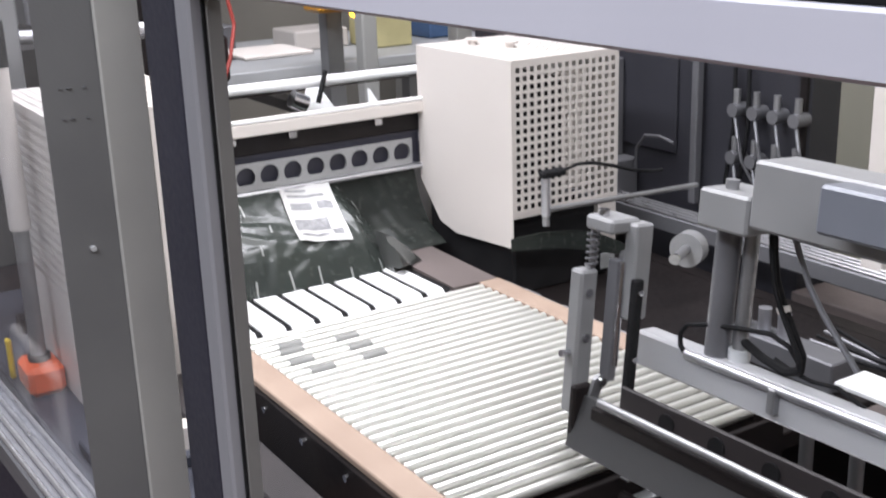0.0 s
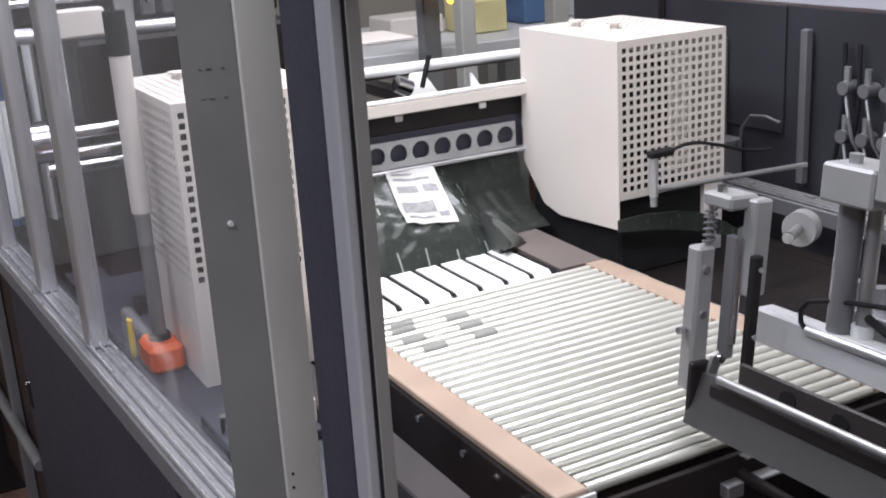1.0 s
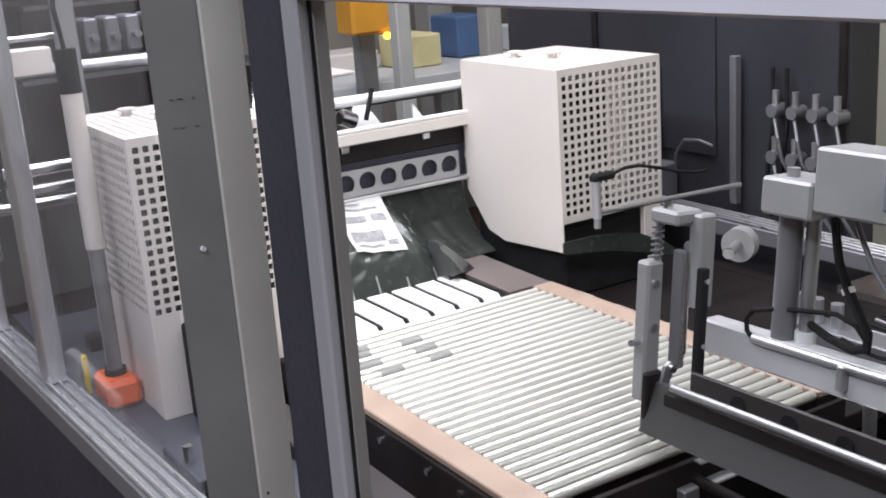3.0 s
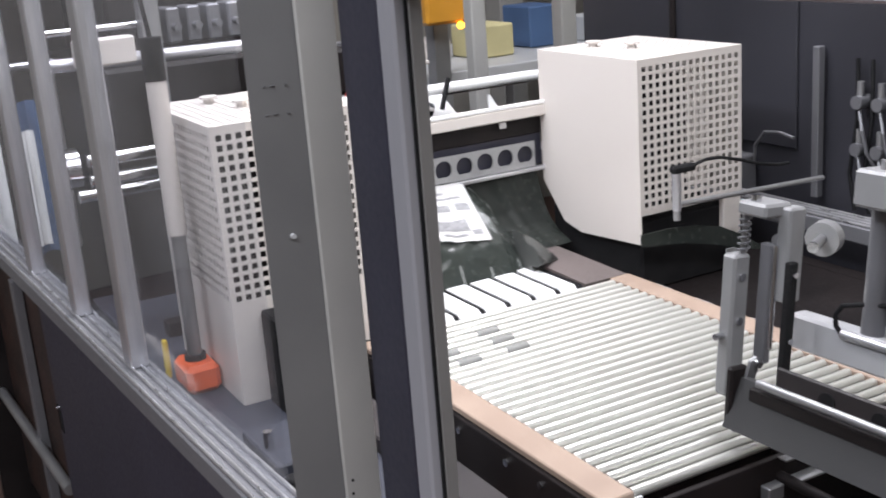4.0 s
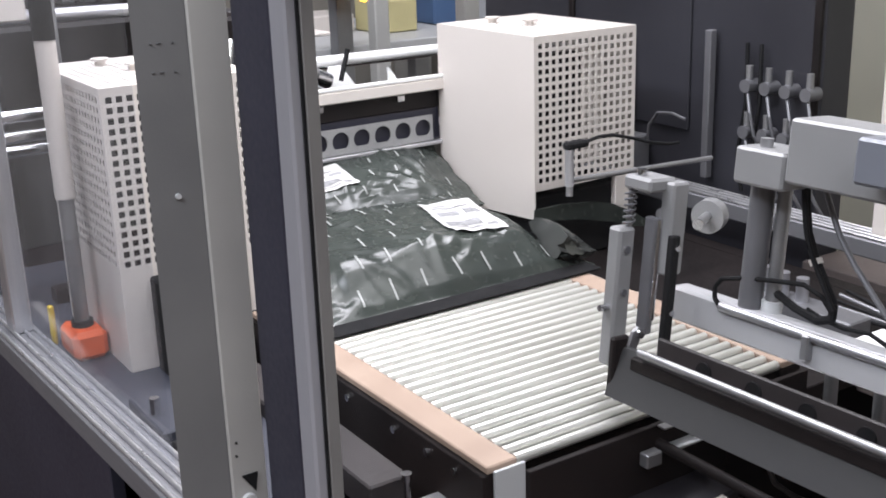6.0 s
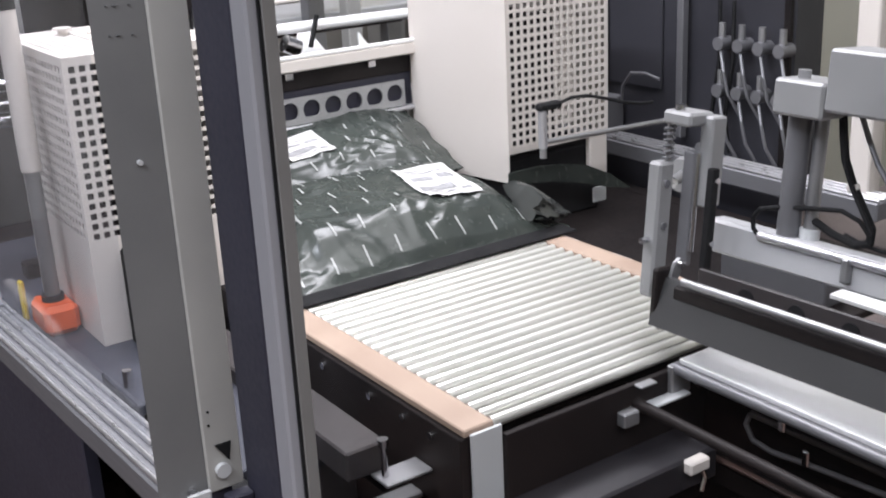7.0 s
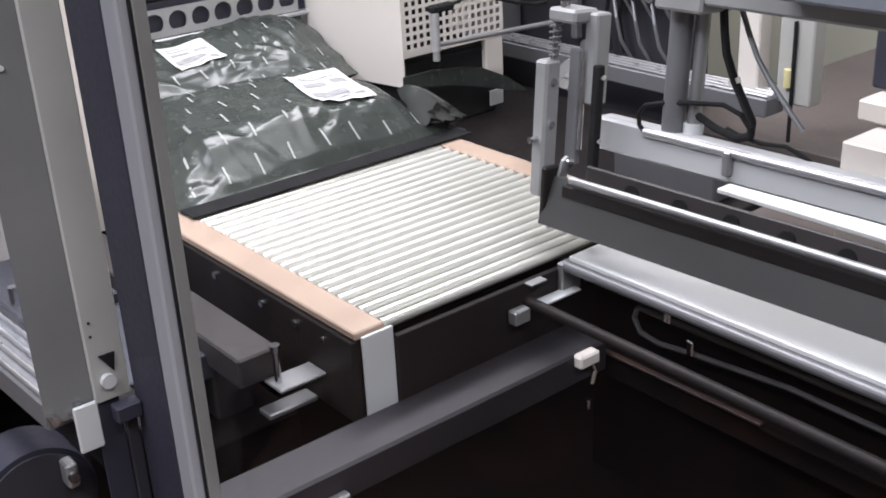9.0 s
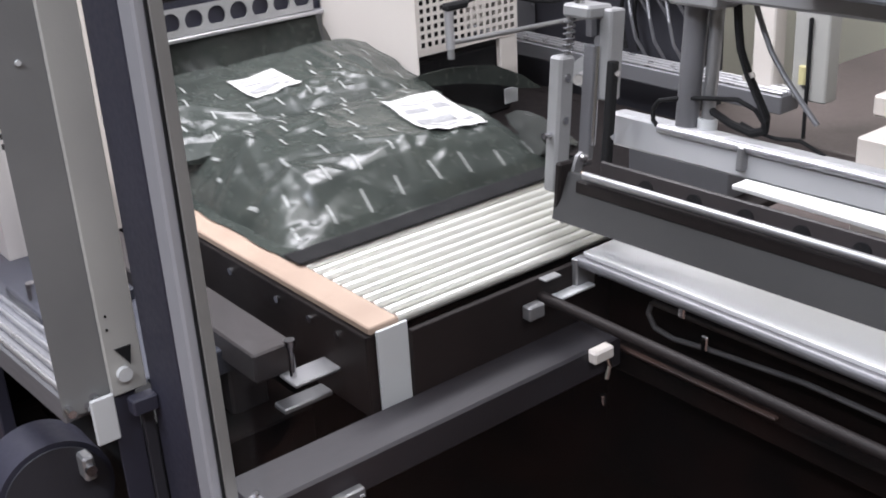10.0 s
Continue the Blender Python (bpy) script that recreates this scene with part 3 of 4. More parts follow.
for k in range(8):
    f = k / 7
    c = Vector((0.235 + 0.115 * f, 0.07 - 0.01 * f, 0.05 * (1 - f) ** 1.3 + 0.012))
    rr = 0.046 * (1 - f) ** 0.9 + 0.004
    rings.append([ear.verts.new(c + Vector((0, math.cos(a) * rr * (1 + 0.35 * math.sin(a * 5 + k)), math.sin(a) * rr * 0.8 * (1 + 0.3 * math.sin(a * 3 - k))))) for a in [2 * math.pi * q / 18 for q in range(18)]])
for ra, rb in zip(rings, rings[1:]):
    for q in range(18):
        ear.faces.new((ra[q], ra[(q + 1) % 18], rb[(q + 1) % 18], rb[q]))
ear.faces.new(rings[-1]), ear.faces.new(rings[0][::-1])
part("twisted_corner", ear, M_FOIL, bag, "crumpled shiny bag corner", smooth=True)

NEXT_KNOTS = [(0.0, 0.02), (0.1, 0.028), (0.2, 0.026), (0.3, 0.02)]
bag_next = thing("mailer_bag", "dark film mailer bag emerging below the seal bar", "bag", "mailer bags", at=(BX, 1.86, 0.955))
part("film", bag_mesh(0.60, 0.30, NEXT_KNOTS, 0.30, 8), M_FILM, bag_next, smooth=True)


def next_top(x, y):
    return bag_height(x, y, 0.30, NEXT_KNOTS, 0.30, 8)


label_on(bag_next, -0.02, 0.175, 0.112, 0.095, 6, next_top)
marks_on(bag_next, -0.27, 0.27, 0.04, 0.28, next_top, (-0.11, 0.07, 0.1, 0.25))

web = thing("film_web", "dark glossy creased film web below the seal bar", "film")
WEB = [(1.985, 0.906), (2.0, 0.915), (2.03, 0.926), (2.06, 0.945), (2.085, 0.975), (2.105, 1.015), (2.12, 1.06), (2.135, 1.09), (2.165, 1.10), (2.175, 1.17), (2.18, 1.185)]
sheet = bmesh.new()
rows = []
for k in range(61):
    f = k / 60 * (len(WEB) - 1)
    a = min(int(f), len(WEB) - 2)
    y, z = (WEB[a][m] + (WEB[a + 1][m] - WEB[a][m]) * (f - a) for m in (0, 1))
    line = []
    for i in range(121):
        x = 0.70 + 0.61 * i / 120
        sag = 0.010 * noise.noise(Vector((x * 9, z * 3, 2.0))) + 0.006 * abs(noise.noise(Vector((x * 26 + z * 8, z * 5, 5.0))))
        sag *= max(0.0, min(1.0, (1.085 - z) / 0.05))
        line.append(sheet.verts.new((x, y - sag, z + 0.4 * sag)))
    rows.append(line)
for ra, rb in zip(rows, rows[1:]):
    for i in range(120):
        sheet.faces.new((ra[i], ra[i + 1], rb[i + 1], rb[i]))
bmesh.ops.solidify(sheet, geom=sheet.faces[:], thickness=0.002)
part("sheet", sheet, M_FILM, web, smooth=True)

# ---- press gantry (moves) ----
GP = (1.024, 1.02, 0.94)
gantry = thing("press_gantry", "grey steel press gantry with upright, rod and pressing bar", "gantry", at=GP)
part("press_bar", Shape().prism([(-0.012, 0.0), (0.0, -0.001), (0.022, 0.05), (0.022, 0.07), (0.012, 0.07)], "y", -0.95, 0.0), M_RUBBER, gantry, "dark grey pressing bar")
part("lower_plate", Shape().box(0.002, 0.014, -0.95, -0.03, 0.045, 0.064, 0.002), M_DARK, gantry)
rod = part("rod", Shape().tube((0.0, -0.95, 0.076), (0.0, -0.048, 0.076), 0.006, 16), M_GREY, gantry, smooth=True)
part("end_plate", Shape().box(-0.006, 0.026, -0.006, 0.006, -0.001, 0.085, 0.003), M_DARK, gantry)
bp = part("back_plate", Shape().box(0.055, 0.062, -0.95, -0.03, 0.03, 0.084, 0.002), M_BROWN, gantry, "dark steel back plate")
for i in range(9):
    y = -0.12 - i * 0.085
    part("notch", Shape().tube((0.0515, y, 0.062), (0.0548, y, 0.062), 0.013, 16), M_BLACK, bp, "dark round notch")
part("beam", Shape().box(0.12, 0.155, -0.95, 0.012, 0.092, 0.143, 0.004), M_BEAM, gantry, "light grey box beam")
part("conduit", Shape().tube((0.117, -0.95, 0.137), (0.117, -0.085, 0.137), 0.0065, 12), M_ALU, gantry, smooth=True)
for y in (-0.235, -0.55):
    part("clamp", Shape().box(0.107, 0.121, y - 0.006, y + 0.006, 0.105, 0.14, 0.002), M_GREY, gantry)
part("front_upright", Shape().box(0.03, 0.062, 0.036, 0.062, 0.022, 0.232, 0.004), M_HEAD, gantry)
for z in (0.06, 0.135, 0.2):
    part("bolt", Shape().tube((0.045, 0.033, z), (0.045, 0.037, z), 0.006, 12), M_CHROME, gantry, smooth=True)
part("pin", Shape().tube((0.014, 0.05, 0.112), (0.03, 0.05, 0.112), 0.005, 10), M_CHROME, gantry, smooth=True)
link = Shape().prism([(0.0, -0.008), (0.013, -0.004), (0.027, 0.05), (0.043, 0.09), (0.034, 0.098), (0.024, 0.092), (0.012, 0.055)], "y", -0.012, -0.0065)
part("link", link, M_GREY, gantry, "grey steel link plate")
for p in ((0.006, -0.011, 0.003), (0.034, -0.011, 0.089)):
    part("bolt", Shape().tube((p[0], p[1], p[2]), (p[0], p[1] - 0.008, p[2]), 0.0065, 12), M_CHROME, gantry, smooth=True)
part("rear_upright", Shape().box(0.072, 0.104, -0.02, 0.004, 0.17, 0.305, 0.003), M_HEAD, gantry)
part("guide", Shape().box(0.066, 0.08, 0.005, 0.026, 0.075, 0.25, 0.002), M_STEEL_D, gantry)
part("rail_strip", Shape().tube((0.07, 0.0, 0.1), (0.07, 0.0, 0.25), 0.0045, 10), M_CHROME, gantry, smooth=True)
blk = part("slide_bar", Shape().box(0.064, 0.08, -0.034, -0.0215, 0.02, 0.232, 0.002), M_BLACK, gantry, "black slide bar")
for z in (0.045, 0.12, 0.215):
    part("bolt", Shape().tube((0.072, -0.038, z), (0.072, -0.033, z), 0.0045, 10), M_CHROME, blk, smooth=True)
part("cap", Shape().box(0.04, 0.094, -0.004, 0.05, 0.29, 0.31, 0.004), M_HEAD, gantry)
part("cap_bolt", Shape().tube((0.056, 0.03, 0.31), (0.056, 0.03, 0.319), 0.008, 12), M_CHROME, gantry, smooth=True)
part("spring_pin", Shape().tube((0.054, 0.045, 0.23), (0.054, 0.045, 0.292), 0.004, 10), M_GREY, gantry, smooth=True)
coil = [(0.054 + 0.008 * math.cos(k * 0.8), 0.045 + 0.008 * math.sin(k * 0.8), 0.234 + 0.0011 * k) for k in range(50)]
part("spring", Shape().pipe(coil, 0.0018, 6), M_STEEL_D, gantry, "coil spring")
part("wheel", Shape().tube((0.075, 0.004, 0.255), (0.083, 0.004, 0.255), 0.010, 16), M_GREY, gantry, smooth=True)
part("column", Shape().tube((0.14, -0.118, 0.143), (0.14, -0.118, 0.32), 0.017, 20), M_STEEL_D, gantry, smooth=True)
part("thin_column", Shape().tube((0.15, -0.147, 0.143), (0.15, -0.147, 0.32), 0.010, 16), M_GREY, gantry, smooth=True)
part("collar", Shape().tube((0.15, -0.147, 0.143), (0.15, -0.147, 0.158), 0.015, 16), M_LIGHTGREY, gantry, smooth=True)
part("head", Shape().box(0.09, 0.17, -0.183, -0.102, 0.322, 0.372, 0.004), M_HEAD, gantry)
part("head_arm", Shape().box(0.09, 0.17, -0.7, -0.184, 0.335, 0.42, 0.004), M_HEAD, gantry)
part("head_bolt", Shape().tube((0.12, -0.13, 0.368), (0.12, -0.13, 0.384), 0.009, 14), M_GREY, gantry, smooth=True)
part("drive_box", Shape().box(0.04, 0.088, -0.75, -0.315, 0.362, 0.418, 0.004), M_DRIVE, gantry, "blue-grey drive housing")
hose = [(0.15, -0.178, 0.325), (0.15, -0.183, 0.295), (0.15, -0.19, 0.265), (0.15, -0.205, 0.235), (0.15, -0.225, 0.205), (0.15, -0.243, 0.178), (0.15, -0.243, 0.158), (0.15, -0.222, 0.15), (0.149, -0.185, 0.158), (0.148, -0.15, 0.172)]
part("hose", Shape().pipe(hose, 0.006, 8), M_BLACK, gantry, "black cable bundle", smooth=True)
part("hose", Shape().pipe([(x + 0.012, y - 0.022 - 0.01 * k, z) for k, (x, y, z) in enumerate(hose[:6])], 0.004, 8), M_STEEL_D, gantry, "grey air hose", smooth=True)
part("hose", Shape().pipe([(x - 0.012, y - 0.008, z - 0.004) for x, y, z in hose[:6]], 0.0035, 8), M_BLACK, gantry, "thin black cable", smooth=True)
part("tie", Shape().tube((0.15, -0.206, 0.232), (0.15, -0.21, 0.225), 0.009, 10), M_COVER, gantry)
loop = [(0.117, -0.085, 0.137), (0.117, -0.074, 0.146), (0.118, -0.071, 0.162), (0.12, -0.08, 0.176), (0.128, -0.11, 0.184), (0.134, -0.15, 0.19), (0.14, -0.2, 0.196), (0.144, -0.228, 0.186), (0.147, -0.243, 0.168)]
part("cable", Shape().pipe(loop, 0.0035, 8), M_BLACK, gantry, "black cable", smooth=True)
cable = [(0.155, -0.2, 0.16), (0.155, -0.23, 0.152), (0.152, -0.26, 0.15), (0.15, -0.3, 0.155), (0.15, -0.34, 0.142)]
part("cable", Shape().pipe(cable, 0.003, 8), M_BLACK, gantry, "black cable", smooth=True)

# ---- machine parts beside and below the conveyor ----
plate = thing("side_plate", "bright bare aluminium plate beside the conveyor", "plate")
part("top", Shape().box(1.03, 1.125, 0.2, 0.972, ZC - 0.012, ZC - 0.004, 0.001), M_SHEET, plate)
part("lip", Shape().tube((1.021, 0.2, ZC - 0.016), (1.021, 0.972, ZC - 0.016), 0.009, 16), M_STEEL_D, plate)
part("bracket", Shape().box(1.01, 1.05, 0.966, 0.978, ZC - 0.06, ZC - 0.01, 0.002), M_GREY, plate)
for dx in (0.0, 0.03):
    part("bolt", Shape().tube((1.033 + dx, 0.962, ZC - 0.028 - dx * 0.8), (1.033 + dx, 0.968, ZC - 0.028 - dx * 0.8), 0.006, 12), M_CHROME, plate, smooth=True)
part("tab", Shape().box(0.955, 1.036, 0.952, 0.974, 0.843, 0.847, 0.001), M_LIGHTGREY, plate)
part("tab", Shape().box(0.94, 0.972, 0.958, 0.974, 0.879, 0.882, 0.001), M_GREY, plate)
solid("far_plate", Shape().box(1.40, 1.475, 0.2, 0.99, ZC - 0.012, ZC - 0.004, 0.001), M_WHITE, "bright bare plate behind the press gantry", "plate")
solid("white_box", Shape().box(1.505, 1.62, 0.5, 0.83, 0.82, 0.99, 0.003), M_COVER, "small white box beyond the gantry", "box")
solid("cross_bar", Shape().box(0.405, 1.03, 0.892, 0.972, 0.735, 0.786, 0.004), M_BAR, "blue-grey painted cross bar below the conveyor", "bar")
long_bar = thing("long_bar", "bar below the conveyor, pit shade painted near black, with a rusty edge", "bar")
part("body", Shape().box(1.032, 1.06, 0.2, 1.03, 0.72, 0.757, 0.003), M_PIT, long_bar)
part("edge", Shape().box(1.03, 1.04, 0.62, 1.03, 0.7575, 0.763, 0.002), M_RUST, long_bar, "rusty brown edge")
rod2 = thing("push_rod", "black push rod below the conveyor end", "rod")
part("rod", Shape().tube((0.946, 1.0, 0.85), (0.938, 0.2, 0.85), 0.0085, 14), M_DARK, rod2, smooth=True)
part("end_clip", Shape().box(0.905, 0.935, 0.955, 0.973, 0.828, 0.85, 0.002), M_GREY, rod2)
clip = thing("latch_block", "white latch block with chrome pins", "latch", at=(0.98, 0.89, 0.75))
part("block", Shape().box(-0.02, 0.02, -0.012, 0.012, 0.015, 0.035, 0.003), M_COVER, clip)
part("hook", Shape().pipe([(0.012, 0, 0.018), (0.016, -0.005, 0.0), (0.01, -0.005, -0.02)], 0.004, 8), M_CHROME, clip, smooth=True)
part("pin", Shape().tube((0.004, -0.004, -0.06), (0.004, -0.004, -0.045), 0.005, 10), M_CHROME, clip)
for px, py, pz, turn in ((1.0, 0.62, 0.6, 20), (1.04, 0.52, 0.62, -15)):
    br = thing("pit_bracket", "small grey steel bracket on a post in the dark pit", "bracket", "pit brackets", at=(px, py, 0.32))
    br.rotation_euler = (0, 0, radians(turn))
    part("stem", Shape().box(-0.012, 0.012, -0.012, 0.012, 0.0, pz - 0.335, 0.002), M_DARK, br)
    part("plate", Shape().prism([(-0.03, 0.0), (0.03, 0.0), (0.018, 0.04), (-0.008, 0.05)], "y", -0.018, -0.013).leaned((0, -0.015, 0), -30), M_GREY, br).location = (0, 0, pz - 0.345)
    part("bolt", Shape().tube((0, -0.012, pz - 0.34), (0, -0.012, pz - 0.325), 0.006, 12), M_CHROME, br, smooth=True)
clip2 = thing("bar_clip", "small chromed clip on the cross bar", "clip", at=(0.53, 0.882, 0.70))
part("plate", Shape().box(-0.022, 0.022, -0.004, 0.0095, 0.035, 0.055, 0.002), M_GREY, clip2)
part("pin", Shape().tube((0.012, -0.01, 0.0), (0.012, -0.01, 0.05), 0.004, 10), M_CHROME, clip2, smooth=True)
part("pin", Shape().tube((-0.008, -0.01, 0.012), (-0.008, -0.01, 0.05), 0.004, 10), M_CHROME, clip2, smooth=True)
tube = thing("air_line", "grey air line with clamps", "hose")
part("pipe", Shape().tube((1.06, 0.86, 0.84), (1.06, 0.2, 0.84), 0.0045, 10), M_TUBE, tube, smooth=True)
part("loop", Shape().pipe([(1.06, 0.862, 0.838), (1.06, 0.868, 0.82), (1.06, 0.855, 0.8), (1.06, 0.82, 0.795), (1.06, 0.76, 0.802), (1.06, 0.6, 0.814), (1.06, 0.2, 0.806)], 0.004, 8), M_TUBE, tube, smooth=True)
for y, z in ((0.80, 0.842), (0.758, 0.806)):
    part("clamp", Shape().box(1.05, 1.062, y - 0.006, y + 0.006, z - 0.004, z + 0.02, 0.002), M_CHROME, tube)
solid("inner_wall", Shape().box(1.09, 1.10, 0.1, 0.98, 0.5, ZC - 0.02, 0.001), M_PIT, "inner panel, pit shade painted near black", "panel")
sup = thing("support_bracket", "brown-grey support bracket under the conveyor side", "bracket")
part("arm", Shape().box(0.535, 0.60, 1.105, 1.75, 0.812, 0.857, 0.003), M_BROWN, sup)
part("stem", Shape().box(0.54, 0.60, 1.2, 1.3, 0.55, 0.812, 0.003), M_BROWN, sup)
part("bolt", Shape().tube((0.581, 1.083, 0.815), (0.581, 1.083, 0.868), 0.005, 12), M_CHROME, sup, smooth=True)
part("bolt_head", Shape().tube((0.581, 1.083, 0.864), (0.581, 1.083, 0.874), 0.008, 12), M_CHROME, sup, smooth=True)
part("foot_plate", Shape().box(0.57, 0.645, 1.06, 1.104, 0.81, 0.816, 0.002), M_GREY, sup)
part("shelf", Shape().box(0.565, 0.645, 1.09, 1.12, 0.757, 0.766, 0.002), M_GREY, sup)
solid("support_wall", Shape().box(0.46, 0.64, 1.14, 1.9, 0.45, 0.72, 0.003), M_PIT, "box below the conveyor, pit shade painted near black and brown", "box")

deck2 = thing("side_deck", "black machine deck beside the conveyor", "deck")
part("top", Shape().box(1.275, 1.74, 1.0, 2.2, 0.80, 0.83, 0.002), M_DARK, deck2)
part("edge_rail", Shape().box(1.285, 1.30, 1.05, 1.74, 0.875, 0.885, 0.002), M_STEEL_D, deck2)
for y in (1.35, 1.5, 1.62):
    part("slot", Shape().box(1.288, 1.298, y, y + 0.05, 0.885, 0.8865, 0), M_ALU, deck2)
part("rear_apron", Shape().box(1.43, 1.84, 0.1, 0.999, 0.79, 0.82, 0.002), M_CLAY, deck2, "dusty brown deck plate")
part("rear_apron", Shape().box(1.845, 2.95, 0.1, 1.46, 0.79, 0.82, 0.002), M_CLAY, deck2, "dusty brown deck plate")
part("apron_leg", Shape().box(2.34, 2.4, 0.2, 0.26, 0.0, 0.79, 0.002), M_DARK, deck2)
for y in (0.93, 0.84):
    part("stub_post", Shape().tube((1.27, y, 0.80), (1.27, y, 0.90), 0.011, 14), M_GREY, deck2, smooth=True)
for y in (1.18, 1.225, 1.27):
    part("fitting", Shape().tube((1.5, y, 0.83), (1.5, y, 0.93), 0.012, 14), M_ALU, deck2, smooth=True)
part("manifold", Shape().box(1.47, 1.53, 1.05, 1.29, 0.83, 0.885, 0.003), M_STEEL_D, deck2, "grey valve manifold")
drive = thing("drive_unit", "black drive unit below the cream cover", "drive")
part("body", Shape().box(1.34, 1.60, 1.77, 2.1, 0.83, 0.99, 0.006), M_BLACK, drive)
part("leg", Shape().box(1.555, 1.606, 1.752, 1.768, 0.905, 1.005, 0.002), M_COVER, drive, "cream leg")
part("tag", Shape().box(1.56, 1.60, 1.748, 1.751, 0.853, 0.888, 0.001), M_LIGHTGREY, drive)
sh = Shape()
trim = [(1.285, 0.985), (1.36, 0.985), (1.44, 0.976), (1.50, 0.962), (1.57, 0.928), (1.63, 0.885), (1.56, 0.90), (1.49, 0.923), (1.40, 0.945), (1.285, 0.96)]
sh.prism(trim, "y", 1.70, 1.703)
solid("film_trim", sh, M_FILM, "dark strip of trimmed film", "film")
sensor = thing("sensor", "small photo sensor on a cross rod", "sensor", at=(1.295, 1.6, 1.055))
part("body", Shape().tube((0, 0, 0.0), (0, 0, 0.075), 0.009, 14), M_ALU, sensor, smooth=True)
part("tip", Shape().tube((0, 0, -0.02), (0, 0, 0.0), 0.007, 14), M_GREY, sensor, smooth=True)
part("plug", Shape().box(-0.012, 0.045, -0.01, 0.01, 0.075, 0.09, 0.004), M_BLACK, sensor, "black angled plug")
part("lead", Shape().pipe([(0.045, 0, 0.084), (0.08, 0.004, 0.089), (0.12, 0.006, 0.086), (0.17, 0.004, 0.073), (0.22, 0.0, 0.057), (0.27, 0.0, 0.047), (0.30, 0.0, 0.046)], 0.0035, 8), M_BLACK, sensor, smooth=True)
solid("cross_rod", Shape().tube((1.297, 1.605, 1.065), (1.70, 1.605, 1.05), 0.0055, 12), M_GREY, "light grey cross rod carrying the sensor", "rod", smooth=True)
reel = thing("guide_reel", "white guide disc on a chromed pin", "reel", at=(1.383, 1.31, 1.03))
part("disc", Shape().tube((0.02, 0.02, 0), (0.045, 0.03, 0), 0.032, 24), M_HEAD, reel, smooth=True)
part("pin", Shape().tube((-0.055, -0.03, 0.012), (0.02, 0.02, 0.002), 0.009, 14), M_GREY, reel, smooth=True)
part("pin_end", Shape().tube((-0.058, -0.032, 0.012), (-0.054, -0.0295, 0.012), 0.010, 14), M_CHROME, reel, smooth=True)

# ---- deck on the near side ----
pole = thing("signal_pole", "white tube with black cap on an orange foot", "pole", at=(0.388, 1.90, 0.83))
part("tube", Shape().tube((0, 0, 0.297), (0, 0, 0.575), 0.018, 18), M_COVER, pole, smooth=True)
part("shaft", Shape().tube((0, 0, 0.06), (0, 0, 0.297), 0.0135, 18), M_GREY, pole, smooth=True)
part("foot", Shape().box(-0.032, 0.032, -0.047, 0.047, 0.0, 0.055, 0.01), M_ORANGE, pole, "orange plastic foot")
part("collar", Shape().tube((0, 0, 0.055), (0, 0, 0.066), 0.02, 18), M_BLACK, pole, smooth=True)
part("cap", Shape().tube((0, 0, 0.575), (0, 0, 0.65), 0.019, 18), M_BLACK, pole, smooth=True)
part("lead", Shape().pipe([(0, 0, 0.65), (-0.005, 0.01, 0.72), (0.01, 0.03, 0.78), (0.03, 0.06, 0.86)], 0.004, 8), M_BLACK, pole, smooth=True)
solid("yellow_tag", Shape().box(0.348, 0.358, 1.97, 1.985, 0.83, 0.908, 0.003), M_YELLOW, "small yellow plastic tag", "tag")
stop = thing("stop_block", "black stop block with chromed bolt beside the cover", "block", at=(0.40, 1.45, 0.83))
part("block", Shape().box(0.07, 0.16, 0.22, 0.29, 0.0, 0.175, 0.004), M_BLACK, stop)
part("base", Shape().box(-0.03, 0.12, 0.0, 0.16, 0.0, 0.02, 0.003), M_DECK, stop)
part("bolt", Shape().tube((-0.015, 0.07, 0.02), (-0.015, 0.07, 0.05), 0.008, 14), M_CHROME, stop, smooth=True)
part("bumper", Shape().box(-0.03, 0.05, -0.06, -0.03, 0.0, 0.02, 0.003), M_BLACK, stop)
part("knob", Shape().tube((0.085, -0.02, 0.05), (0.085, -0.02, 0.085), 0.018, 14), M_COVER, stop, smooth=True)

# ---- behind the covers ----
rods = thing("web_guide", "chromed guide rods with white brackets behind the seal bar", "guide")
part("rod", Shape().tube((0.70, 2.3, 1.252), (1.5, 2.3, 1.246), 0.013, 16), M_WHITE, rods, smooth=True)
part("rod", Shape().tube((0.70, 2.42, 1.22), (1.5, 2.42, 1.22), 0.010, 16), M_CHROME, rods, smooth=True)
part("bracket", Shape().prism([(1.065, 1.165), (1.215, 1.165), (1.205, 1.20), (1.185, 1.268), (1.165, 1.265), (1.12, 1.19), (1.07, 1.182)], "y", 2.28, 2.286).leaned((1.14, 2.28, 1.165), -42), M_WHITE, rods, "white angled bracket")
part("bracket", Shape().prism([(1.29, 1.18), (1.32, 1.18), (1.31, 1.225), (1.305, 1.228)], "y", 2.28, 2.286).leaned((1.3, 2.28, 1.18), -40), M_WHITE, rods, "white triangular bracket")
part("nozzle", Shape().tube((1.085, 2.27, 1.222), (1.12, 2.27, 1.205), 0.02, 16), M_CHROME, rods, smooth=True)
part("hook", Shape().tube((1.15, 2.265, 1.205), (1.178, 2.275, 1.275), 0.006, 10), M_BLACK, rods, smooth=True)

applicator = thing("label_applicator", "dark label applicator with red cables", "applicator", at=(1.1, 2.6, 0))
part("body", Shape().box(-0.25, -0.02, 0.0, 0.2, 1.22, 1.34, 0.01), M_DARK, applicator)
part("nozzle", Shape().tube((-0.1, -0.02, 1.22), (-0.08, 0.0, 1.28), 0.022, 14), M_CHROME, applicator, smooth=True)
